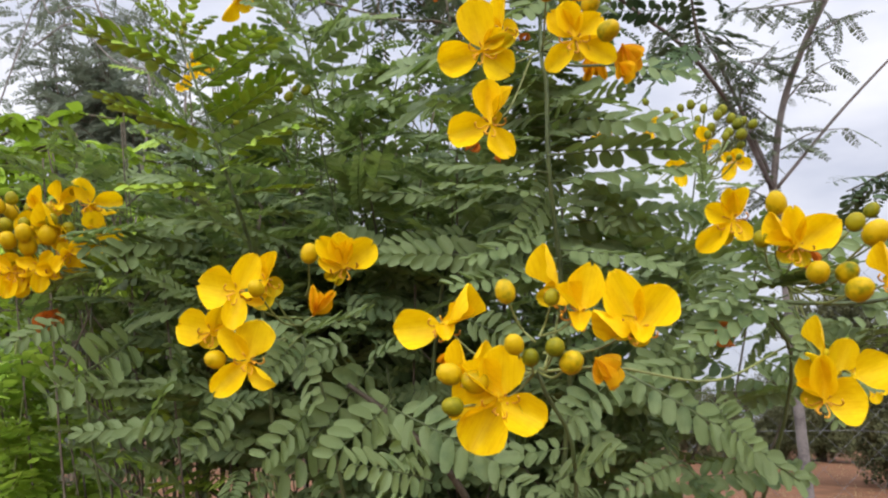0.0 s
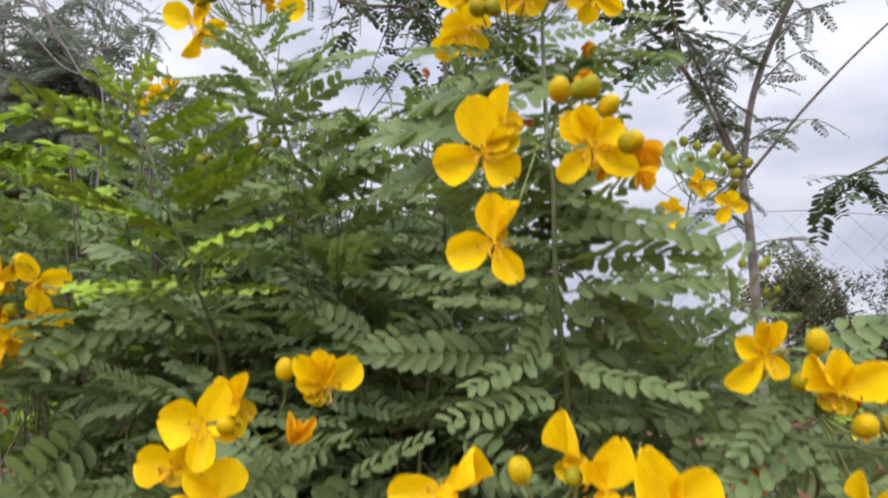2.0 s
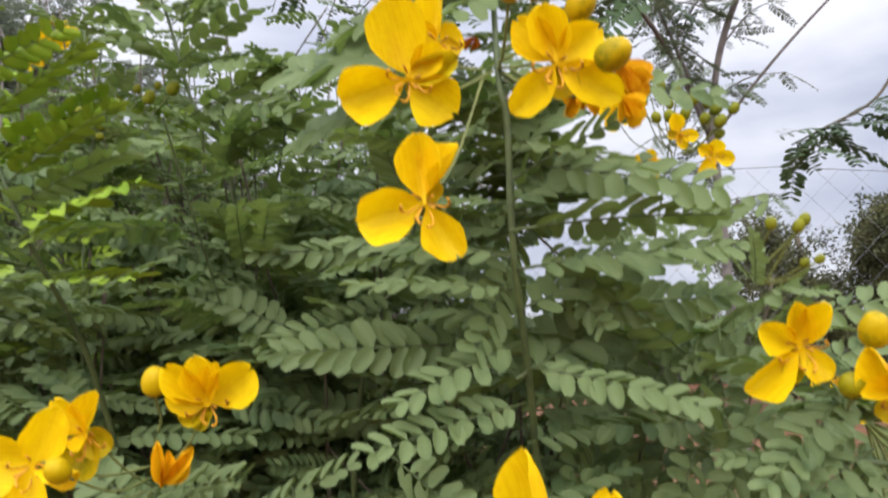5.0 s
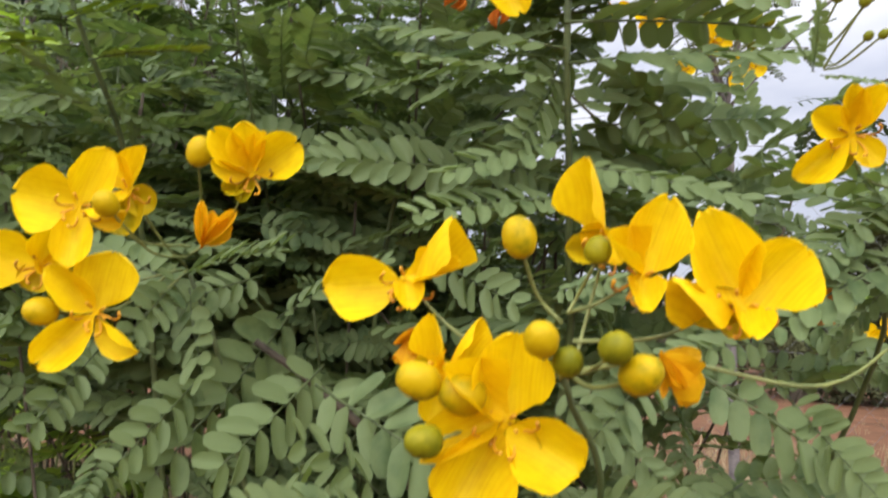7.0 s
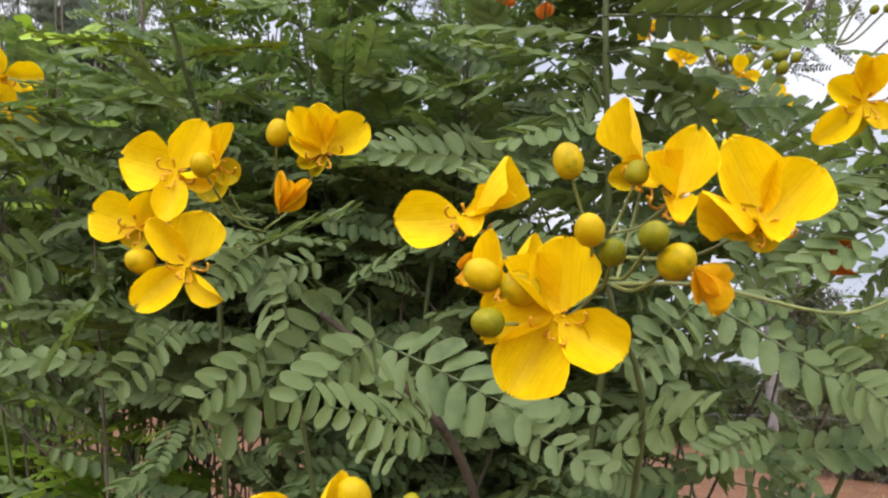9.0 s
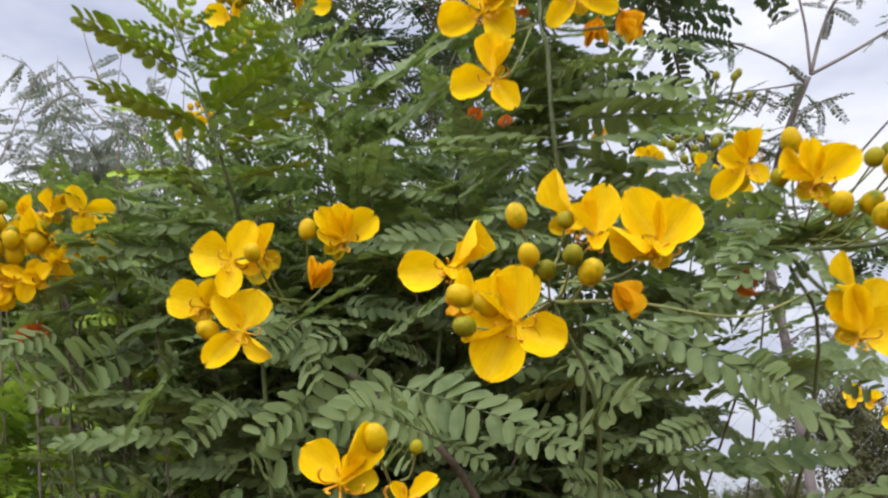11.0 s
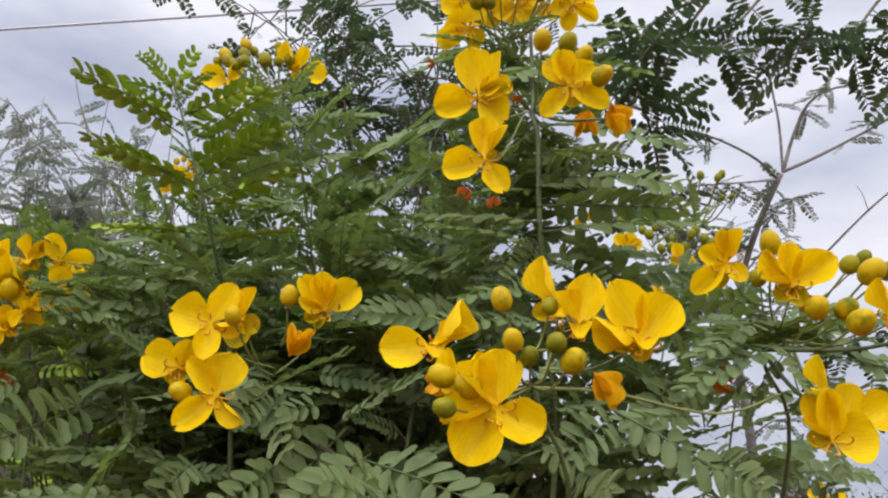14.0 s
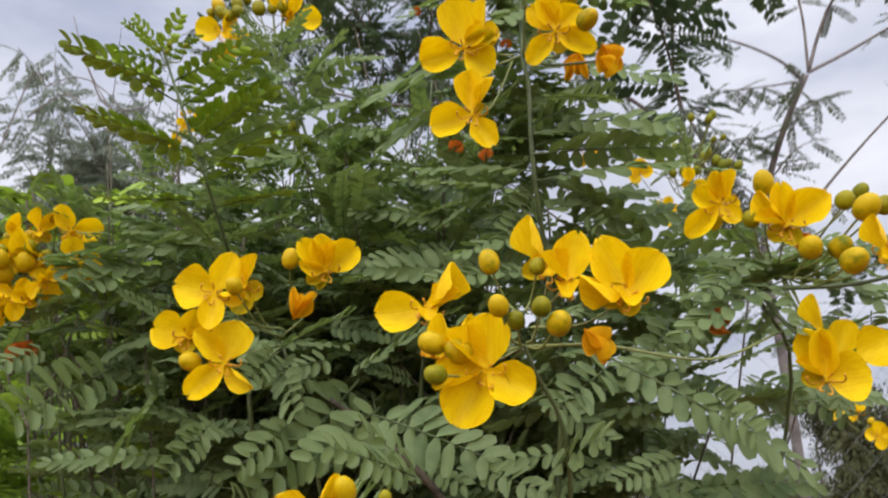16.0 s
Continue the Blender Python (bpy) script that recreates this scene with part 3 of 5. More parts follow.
flower(node, (0.018, 0.397, 1.265), [(-173, 25.3, 19.9, 6, 0), (66, 27.4, 13.7, 24, 57), (21, 20.2, 10.1, 27, 37)], [(58, 5.6, 4.3, 6, 0)])
flower(node, (0.047, 0.362, 1.228), [(88, 25.2, 19.7, 15, 0), (139, 26.4, 13.2, 27, 32), (-118, 26.5, 21.5, 9, 0), (-158, 25.0, 12.5, 20, 30), (-29, 22.7, 19.2, 9, 0)], [(-43, 13.1, 8.4, 6, 0)])
flower(node, (0.076, 0.375, 1.278), [(104, 26.0, 13.0, 12, 45), (161, 10.0, 8.7, 18, 0)], [(-171, 13.0, 9.2, 6, 0), (160, 5.4, 7.7, 6, 0)])
flower(node, (0.083, 0.368, 1.268), [(74, 24.2, 16.4, 12, 0), (132, 19.8, 9.9, 30, 49)])
flower(node, (0.110, 0.366, 1.262), [(117, 28.5, 18.1, 15, 0), (52, 23.1, 20.5, 12, 0), (150, 25.4, 12.7, 33, 60)], [(-178, 15.6, 11.2, 6, 0), (-94, 9.6, 9.8, 6, 0)])
flower(node, (0.031, 0.374, 1.240), [(102, 18.0, 9.0, 20, 30), (62, 19.0, 9.5, 14, 35), (-102, 15.0, 10.0, 10, 0)], [(170, 9.0, 8.0, 6, 0)])
buds(node, [(0.053, 0.336, 1.250, 8.5), (0.060, 0.340, 1.245, 7.6), (0.070, 0.334, 1.249, 8.2), (0.077, 0.338, 1.243, 10.0), (0.049, 0.359, 1.276, 9.4)])
buds(node, [(0.070, 0.360, 1.274, 7.4), (0.025, 0.350, 1.238, 9.7), (0.027, 0.345, 1.224, 8.5), (0.036, 0.352, 1.235, 10.6)])
node = (0.069, 0.450, 1.438)  # top
flower(node, (0.035, 0.420, 1.425), [(-163, 26.3, 20.2, 3, 0), (104, 28.9, 21.2, 3, 0), (-40, 20.9, 19.2, 3, 0), (45, 16.3, 10.6, 6, 0)], [(-41, 7.5, 9.6, 2, 0), (22, 18.7, 9.6, 2, 0)], front=HIGH)
flower(node, (0.046, 0.435, 1.444), [(92, 22.0, 11.0, 2, 23), (22, 9.1, 13.2, 3, 0), (156, 11.4, 12.7, 5, 0)], [(-39, 8.9, 9.1, 2, 0)], front=HIGH)
flower(node, (0.040, 0.412, 1.378), [(-166, 24.1, 19.2, 2, 0), (96, 23.7, 15.0, 6, 0), (53, 22.5, 11.3, 5, 55), (-63, 22.1, 14.1, 5, 0)], [(48, 8.4, 5.9, 2, 0)], front=HIGH)
flower(node, (0.086, 0.405, 1.424), [(130, 20.6, 13.8, 6, 0), (99, 20.6, 14.7, 7, 0), (36, 18.4, 14.7, 6, 0), (-133, 22.5, 12.9, 5, 0), (-30, 25.1, 13.8, 7, 0)], [(-76, 12.5, 11.5, 2, 0)], front=HIGH)
buds(node, [(0.070, 0.395, 1.448, 10.8), (0.082, 0.420, 1.458, 8.6), (0.085, 0.400, 1.451, 10.9), (0.094, 0.400, 1.442, 9.9), (0.102, 0.390, 1.421, 10.9)])
node = (0.052, 0.478, 1.515)  # crest
flower(node, (0.026, 0.455, 1.507), [(164, 15.6, 18.2, 3, 0), (59, 15.0, 18.2, 3, 0), (-146, 23.8, 15.3, 5, 0), (-58, 15.4, 13.5, 3, 0)], front=HIGH)
flower(node, (0.027, 0.468, 1.538), [(177, 21.6, 20.3, 3, 0), (96, 24.7, 13.5, 3, 0), (49, 20.3, 19.1, 3, 0), (-127, 14.3, 16.6, 3, 0), (-15, 12.9, 15.4, 5, 0)], [(-69, 6.9, 12.3, 2, 0)], front=HIGH)
flower(node, (0.058, 0.462, 1.533), [(-165, 17.0, 16.3, 2, 0), (-119, 12.9, 14.5, 2, 0), (21, 13.9, 13.3, 3, 0), (-45, 14.1, 13.9, 2, 0), (86, 16.6, 10.9, 3, 0)], [(-9, 4.6, 7.9, 2, 0)], front=HIGH)
flower(node, (0.045, 0.485, 1.547), [(137, 17.0, 16.8, 7, 0), (49, 17.2, 13.1, 7, 0), (-125, 13.2, 14.4, 5, 0)], front=HIGH)
flower(node, (0.080, 0.485, 1.555), [(130, 12.7, 10.0, 7, 0), (-48, 13.2, 12.5, 5, 0), (-120, 9.8, 10.6, 5, 0)], front=HIGH)
flower(node, (0.096, 0.460, 1.533), [(96, 23.0, 13.2, 3, 0), (-101, 18.3, 12.0, 2, 0), (-35, 20.5, 10.8, 3, 0), (22, 15.4, 15.0, 3, 0), (-169, 15.3, 13.2, 3, 0)], [(-158, 10.4, 12.0, 2, 0)], front=HIGH)
buds(node, [(0.016, 0.448, 1.535, 9.1), (0.031, 0.453, 1.545, 9.3), (0.040, 0.458, 1.548, 7.3), (0.047, 0.458, 1.546, 8.2), (0.031, 0.433, 1.509, 9.2)])
buds(node, [(0.039, 0.433, 1.509, 9.2), (0.046, 0.438, 1.523, 8.3), (0.058, 0.458, 1.558, 5.6), (0.065, 0.458, 1.560, 8.3), (0.071, 0.453, 1.548, 7.8)])
buds(node, [(0.079, 0.448, 1.543, 8.3), (0.059, 0.443, 1.530, 9.0), (0.069, 0.458, 1.540, 7.0), (0.075, 0.438, 1.527, 7.2), (0.083, 0.433, 1.521, 9.8)])
buds(node, [(0.072, 0.433, 1.516, 8.1), (0.081, 0.448, 1.537, 6.8)])
buds(node, [(0.032, 0.463, 1.555, 8.0), (0.040, 0.459, 1.557, 6.6), (0.048, 0.469, 1.560, 6.6), (0.034, 0.457, 1.539, 6.6), (0.041, 0.469, 1.544, 6.4)])
buds(node, [(0.077, 0.483, 1.571, 8.0), (0.085, 0.482, 1.568, 6.5), (0.087, 0.463, 1.551, 6.6), (0.089, 0.465, 1.543, 6.7), (0.063, 0.461, 1.551, 6.4), (0.068, 0.459, 1.553, 6.2)])
flower(node, (0.042, 0.490, 1.556), [(150, 15.0, 14.0, 7, 0), (78, 14.0, 12.0, 8, 0), (10, 13.0, 12.0, 6, 0), (-70, 13.0, 12.0, 6, 0)], front=HIGH)
node = (0.207, 0.455, 1.296)  # right
flower(node, (0.170, 0.425, 1.327), [(149, 16.1, 11.8, 15, 0), (91, 19.1, 10.1, 18, 0), (62, 20.4, 10.2, 18, 20), (-47, 14.8, 10.1, 18, 0), (-140, 24.1, 12.4, 9, 0)], [(-110, 14.7, 7.3, 6, 0)])
flower(node, (0.197, 0.410, 1.309), [(115, 22.9, 11.4, 15, 33), (90, 23.3, 11.9, 21, 0), (37, 24.6, 18.7, 12, 0), (168, 17.9, 9.0, 30, 51)], [(-147, 11.2, 9.6, 6, 0), (-72, 11.0, 9.6, 6, 0)])
flower(node, (0.205, 0.410, 1.232), [(108, 25.5, 15.6, 15, 0), (84, 25.1, 13.0, 21, 0), (3, 19.8, 23.4, 12, 0), (148, 16.6, 8.3, 27, 46)], [(171, 11.3, 9.4, 6, 0)])
flower(node, (0.210, 0.418, 1.256), [(94, 19.8, 9.9, 12, 28)])
flower(node, (0.220, 0.430, 1.247), [(66, 18.7, 15.5, 12, 0)])
flower(node, (0.224, 0.420, 1.244), [(23, 20.0, 20.0, 12, 0)])
flower(node, (0.240, 0.400, 1.290), [(99, 21.1, 10.6, 12, 35), (-8, 16.2, 16.2, 15, 0), (45, 19.2, 13.5, 15, 0)], [(-140, 5.6, 10.8, 6, 0)])
buds(node, [(0.187, 0.406, 1.331, 10.7), (0.180, 0.410, 1.313, 8.9), (0.203, 0.400, 1.294, 11.2), (0.217, 0.400, 1.294, 10.6), (0.218, 0.390, 1.284, 12.1)])
buds(node, [(0.227, 0.410, 1.322, 9.7), (0.240, 0.420, 1.331, 7.7), (0.232, 0.400, 1.314, 12.2), (0.243, 0.405, 1.317, 9.6)])
node = (-0.324, 0.620, 1.313)  # left
flower(node, (-0.279, 0.580, 1.378), [(14, 24.5, 19.6, 9, 0), (120, 23.2, 15.2, 18, 0), (-84, 10.8, 13.4, 18, 0)])
flower(node, (-0.270, 0.575, 1.356), [(-27, 22.7, 21.9, 9, 0), (108, 16.3, 16.7, 21, 0), (-121, 22.1, 14.9, 18, 0)], [(75, 11.0, 11.4, 6, 0)])
flower(node, (-0.299, 0.580, 1.356), [(125, 30.2, 15.1, 18, 45), (-106, 15.2, 13.3, 18, 0)], [(175, 21.1, 13.3, 6, 0)])
flower(node, (-0.300, 0.580, 1.327), [(-8, 24.5, 12.3, 24, 31), (-119, 10.1, 10.6, 18, 0), (180, 16.6, 13.2, 18, 0)])
flower(node, (-0.329, 0.585, 1.326), [(171, 20.6, 23.1, 12, 0), (-110, 22.8, 12.5, 18, 0), (71, 15.1, 13.3, 24, 0)])
flower(node, (-0.326, 0.585, 1.361), [(155, 15.3, 18.9, 12, 0), (68, 13.9, 14.4, 15, 0), (-89, 14.8, 15.3, 12, 0)])
flower(node, (-0.338, 0.590, 1.317), [(-170, 12.8, 18.8, 12, 0), (-53, 12.9, 12.5, 12, 0), (29, 14.1, 13.4, 12, 0)])
flower(node, (-0.372, 0.585, 1.348), [(147, 20.8, 22.5, 12, 0), (-92, 23.4, 20.3, 12, 0), (-26, 17.3, 18.0, 18, 0)])
buds(node, [(-0.309, 0.580, 1.391, 9.9), (-0.289, 0.575, 1.390, 12.0), (-0.311, 0.580, 1.373, 12.1), (-0.344, 0.580, 1.372, 12.1), (-0.332, 0.585, 1.376, 9.0)])
buds(node, [(-0.305, 0.570, 1.351, 14.0), (-0.320, 0.570, 1.343, 13.5), (-0.292, 0.575, 1.357, 10.6), (-0.346, 0.580, 1.361, 11.6), (-0.341, 0.580, 1.344, 10.2)])
buds(node, [(-0.359, 0.585, 1.357, 11.7), (-0.364, 0.585, 1.376, 10.0)])
flower(node, (-0.335, 0.578, 1.324), [(-100, 22.0, 14.0, 10, 0), (20, 20.0, 13.0, 15, 0), (150, 18.0, 12.0, 12, 0)], [(70, 9.0, 8.0, 6, 0)])
flower(node, (-0.312, 0.576, 1.328), [(-82, 21.0, 13.0, 10, 0), (62, 15.0, 10.0, 18, 0), (172, 17.0, 10.0, 14, 0)])
flower(node, (-0.288, 0.572, 1.338), [(-55, 17.0, 12.0, 12, 0), (-110, 19.0, 11.0, 18, 35), (40, 19.0, 15.0, 12, 0)], [(140, 10.0, 9.0, 6, 0)])
flower(node, (-0.300, 0.575, 1.377), [(98, 20.0, 9.5, 10, 35), (60, 19.0, 11.0, 14, 0)], [(-120, 11.0, 9.0, 6, 0), (-40, 10.0, 8.0, 6, 0)])
flower(node, (-0.318, 0.577, 1.372), [(95, 21.0, 9.5, 10, 28), (130, 16.0, 9.0, 14, 0)], [(-100, 11.0, 9.0, 6, 0)])
buds(node, [(-0.345, 0.565, 1.373, 10.5), (-0.335, 0.565, 1.379, 9.5), (-0.346, 0.562, 1.362, 10.5), (-0.346, 0.562, 1.351, 10.5), (-0.334, 0.560, 1.357, 10.0), (-0.331, 0.562, 1.345, 12.0)])
buds(node, [(-0.322, 0.565, 1.359, 9.0), (-0.354, 0.566, 1.368, 9.5), (-0.356, 0.566, 1.345, 9.5), (-0.318, 0.560, 1.350, 12.5), (-0.300, 0.565, 1.362, 9.0)])
node = (-0.169, 0.700, 1.609)  # high
flower(node, (-0.221, 0.690, 1.630), [(178, 27.1, 25.3, 2, 0), (62, 21.4, 14.1, 7, 0)], [(23, 9.3, 12.2, 2, 0)], front=HIGH)
flower(node, (-0.216, 0.690, 1.619), [(-123, 28.0, 14.0, 5, 30), (-38, 17.0, 18.7, 5, 0), (26, 24.0, 14.0, 5, 0)], front=HIGH)
flower(node, (-0.154, 0.690, 1.647), [(114, 28.9, 14.4, 6, 38), (70, 24.6, 14.1, 6, 0), (-89, 11.2, 8.5, 2, 0)], [(159, 10.0, 9.4, 2, 0)], front=HIGH)
flower(node, (-0.146, 0.680, 1.636), [(6, 26.3, 22.2, 2, 0)], front=HIGH)
buds(node, [(-0.210, 0.690, 1.676, 11.9), (-0.208, 0.685, 1.660, 11.7), (-0.229, 0.690, 1.662, 13.3), (-0.238, 0.695, 1.658, 9.1), (-0.221, 0.680, 1.647, 12.1)])
buds(node, [(-0.214, 0.680, 1.643, 11.1), (-0.204, 0.680, 1.647, 12.5), (-0.187, 0.690, 1.657, 14.2), (-0.179, 0.700, 1.683, 9.2), (-0.174, 0.690, 1.666, 10.4)])
buds(node, [(-0.173, 0.690, 1.656, 10.4), (-0.159, 0.680, 1.651, 11.6), (-0.204, 0.700, 1.676, 9.7)])
node = (0.273, 0.900, 1.508)  # far
flower(node, (0.207, 0.860, 1.541), [(134, 19.5, 16.5, 15, 0), (67, 17.8, 16.5, 15, 0), (4, 17.8, 15.2, 15, 0), (-126, 13.8, 15.2, 15, 0)])
flower(node, (0.234, 0.860, 1.497), [(155, 14.8, 12.5, 15, 0), (64, 15.3, 12.5, 15, 0), (-4, 16.1, 11.3, 15, 0), (-78, 22.5, 13.8, 12, 0)])
flower(node, (0.296, 0.860, 1.504), [(139, 16.8, 13.7, 15, 0), (70, 15.2, 15.0, 15, 0), (-15, 19.7, 15.0, 15, 0), (-121, 23.6, 15.0, 15, 0)])
flower(node, (0.262, 0.850, 1.522), [(100, 20.0, 14.0, 12, 0), (-10, 18.0, 12.0, 14, 0), (-70, 15.0, 11.0, 14, 0)], [(180, 11.0, 10.0, 6, 0)])
flower(node, (0.121, 0.600, 1.441), [(-134, 10.7, 9.8, 12, 0), (19, 9.5, 7.1, 12, 0)])
buds(node, [(0.251, 0.860, 1.571, 9.5), (0.227, 0.870, 1.567, 9.0), (0.242, 0.870, 1.571, 8.4), (0.265, 0.860, 1.566, 8.9), (0.277, 0.850, 1.554, 10.0)], True)
buds(node, [(0.294, 0.860, 1.554, 10.7), (0.310, 0.870, 1.555, 8.9), (0.272, 0.860, 1.543, 10.1), (0.290, 0.860, 1.538, 9.4), (0.309, 0.870, 1.538, 8.9)], True)
buds(node, [(0.232, 0.858, 1.556, 11.0), (0.256, 0.856, 1.540, 10.5), (0.284, 0.856, 1.562, 11.0), (0.300, 0.858, 1.547, 11.5), (0.303, 0.858, 1.535, 11.0), (0.318, 0.862, 1.548, 10.0)], True)
buds(node, [(0.245, 0.860, 1.540, 9.5), (0.306, 0.870, 1.526, 8.9), (0.203, 0.870, 1.579, 7.8), (0.258, 0.860, 1.553, 8.2)], True)
node = (-0.177, 0.490, 1.465)  # tip
buds(node, [(-0.183, 0.490, 1.490, 4.4), (-0.186, 0.488, 1.483, 3.6), (-0.175, 0.488, 1.482, 4.0), (-0.181, 0.486, 1.477, 3.6), (-0.175, 0.486, 1.475, 3.6)], True)
buds(node, [(-0.191, 0.490, 1.480, 2.8), (-0.159, 0.480, 1.475, 3.5)], True)
node = (-0.172, 0.670, 1.480)  # green
buds(node, [(-0.134, 0.660, 1.507, 8.6), (-0.150, 0.660, 1.501, 8.5), (-0.160, 0.665, 1.509, 5.6), (-0.174, 0.670, 1.506, 5.2), (-0.195, 0.660, 1.491, 7.7)], True)
buds(node, [(-0.189, 0.660, 1.494, 5.5), (-0.182, 0.660, 1.482, 5.9), (-0.178, 0.670, 1.500, 5.2), (-0.183, 0.670, 1.513, 5.2), (-0.148, 0.670, 1.513, 5.2)], True)
buds(node, [(-0.197, 0.660, 1.477, 6.8), (-0.182, 0.660, 1.475, 5.1)], True)
node = (0.157, 0.420, 1.347)  # sprig
buds(node, [(0.153, 0.400, 1.366, 4.0), (0.164, 0.400, 1.367, 4.0), (0.162, 0.400, 1.365, 4.0), (0.163, 0.400, 1.353, 3.1), (0.168, 0.400, 1.354, 3.1)], True)
node = (-0.359, 0.950, 1.645)  # back
flower(node, (-0.354, 0.920, 1.651), [(139, 13.0, 11.4, 15, 0), (46, 13.7, 11.4, 15, 0), (-98, 13.6, 11.4, 15, 0), (-2, 21.5, 12.6, 15, 0)])
flower(node, (-0.366, 0.920, 1.632), [(-130, 14.4, 12.6, 15, 0), (72, 12.3, 11.3, 15, 0), (-32, 10.5, 11.3, 15, 0)])
flower(node, (-0.335, 0.920, 1.658), [(49, 12.8, 10.1, 15, 0), (124, 12.4, 10.1, 15, 0), (-41, 11.5, 10.1, 15, 0)])
buds(node, [(-0.358, 0.920, 1.669, 8.3), (-0.349, 0.920, 1.673, 7.6), (-0.336, 0.920, 1.669, 7.6), (-0.326, 0.920, 1.662, 7.0)])
node = (-0.001, 0.360, 1.156)  # low
flower(node, (-0.016, 0.325, 1.163), [(140, 18.6, 14.3, 12, 0), (69, 23.3, 11.7, 18, 28), (35, 13.1, 6.6, 30, 48)], [(5, 13.6, 9.5, 6, 0)])
flower(node, (0.007, 0.330, 1.157), [(36, 14.0, 7.0, 15, 14), (136, 9.2, 5.2, 24, 0)])
buds(node, [(-0.003, 0.318, 1.178, 8.7), (0.010, 0.330, 1.176, 5.1)])
node = (0.463, 1.000, 1.266)  # distant
flower(node, (0.441, 1.000, 1.298), [(163, 12.6, 12.1, 12, 0), (71, 15.4, 13.4, 12, 0), (-24, 10.3, 12.1, 12, 0), (-115, 16.0, 10.7, 12, 0)])
flower(node, (0.461, 1.000, 1.293), [(54, 12.9, 12.0, 12, 0), (-133, 12.5, 10.7, 12, 0)])
flower(node, (0.473, 0.980, 1.264), [(167, 14.8, 15.5, 12, 0), (82, 16.1, 14.2, 12, 0), (11, 16.0, 15.5, 12, 0), (-77, 16.2, 14.2, 12, 0)])
flower(node, (0.510, 1.000, 1.280), [(151, 11.4, 15.9, 12, 0), (35, 16.4, 14.6, 12, 0), (-78, 16.7, 14.6, 12, 0)])
buds(node, [(0.475, 1.000, 1.282, 8.0)])
# withered
withered((0.090, 0.370, 1.248), 17.1, -60, 0)
withered((0.024, 0.385, 1.252), 13.9, -120, 0)
withered((-0.066, 0.462, 1.277), 21.1, 74, 1)
withered((0.162, 0.440, 1.273), 15.8, -45, 2)
withered((0.116, 0.440, 1.438), 20.1, -80, 0)
withered((0.102, 0.440, 1.434), 20.1, -95, 1)
withered((0.107, 0.500, 1.417), 12.2, -140, 1)
withered((0.094, 0.460, 1.503), 10.3, -110, 0)
withered((0.094, 0.450, 1.481), 11.5, -150, 0)
withered((0.061, 0.460, 1.457), 7.6, -120, 2)
withered((0.111, 0.420, 1.417), 13.3, -70, 0)
withered((-0.151, 0.660, 1.570), 10.3, 180, 2)
withered((-0.308, 0.600, 1.298), 24.3, -110, 2)
withered((0.004, 0.470, 1.487), 6.3, 170, 2)
withered((0.207, 0.420, 1.309), 10.4, -80, 2)
withered((0.032, 0.450, 1.381), 9.7, -140, 2)
withered((0.046, 0.450, 1.377), 9.0, -90, 2)
# leaves
leaf((-0.169, 0.490, 1.449), (-0.226, 0.460, 1.468), 10, 8, True)
leaf((-0.151, 0.490, 1.401), (-0.203, 0.460, 1.414), 14, 8, True)
leaf((-0.162, 0.490, 1.432), (-0.110, 0.470, 1.464), 20, 8, True)
leaf((-0.148, 0.490, 1.405), (-0.098, 0.470, 1.437), 8, 8, True)
leaf((-0.141, 0.490, 1.385), (-0.081, 0.460, 1.404), 16, 8, True)
leaf((-0.140, 0.500, 1.368), (-0.189, 0.470, 1.363), 10, 8, True)
leaf((-0.175, 0.490, 1.471), (-0.154, 0.480, 1.485), 14, 6, True)
leaf((-0.175, 0.490, 1.469), (-0.199, 0.470, 1.469), 20, 7, True)
leaf((-0.170, 0.490, 1.454), (-0.155, 0.500, 1.473), 8, 6, True)
leaf((-0.135, 0.500, 1.362), (-0.081, 0.470, 1.365), 16, 8, True)
leaf((-0.140, 0.660, 1.554), (-0.076, 0.640, 1.570), 50, 9)
leaf((-0.127, 0.660, 1.522), (-0.052, 0.620, 1.519), 40, 9)
leaf((-0.139, 0.660, 1.570), (-0.162, 0.620, 1.524), 40, 8)
leaf((-0.118, 0.660, 1.497), (-0.051, 0.620, 1.485), 50, 8)
leaf((-0.148, 0.660, 1.585), (-0.191, 0.640, 1.590), 50, 8)
leaf((-0.109, 0.650, 1.472), (-0.147, 0.600, 1.449), 40, 8)
leaf((-0.138, 0.660, 1.563), (-0.072, 0.700, 1.608), 30, 8)
leaf((0.075, 0.460, 1.359), (0.163, 0.450, 1.373), 30, 12)
leaf((0.073, 0.460, 1.351), (0.014, 0.440, 1.358), 25, 10)
leaf((0.075, 0.470, 1.343), (0.146, 0.500, 1.373), 40, 10)
leaf((0.075, 0.470, 1.330), (0.030, 0.440, 1.313), 30, 8)
leaf((0.076, 0.450, 1.409), (0.117, 0.420, 1.395), 20, 8)
leaf((0.071, 0.450, 1.384), (0.108, 0.480, 1.406), 30, 7)
leaf((0.069, 0.460, 1.428), (0.030, 0.500, 1.446), 30, 7)
leaf((0.075, 0.480, 1.315), (0.157, 0.550, 1.359), 55, 10)
leaf((0.073, 0.470, 1.496), (0.035, 0.500, 1.516), 20, 7)
leaf((0.077, 0.470, 1.489), (0.049, 0.440, 1.460), 30, 6)
leaf((0.024, 0.580, 1.381), (-0.050, 0.550, 1.386), 45, 10)
leaf((0.030, 0.580, 1.404), (-0.020, 0.560, 1.412), 40, 9)
leaf((0.030, 0.580, 1.393), (0.073, 0.550, 1.363), 35, 8)
leaf((0.022, 0.570, 1.352), (-0.027, 0.530, 1.338), 70, 9)
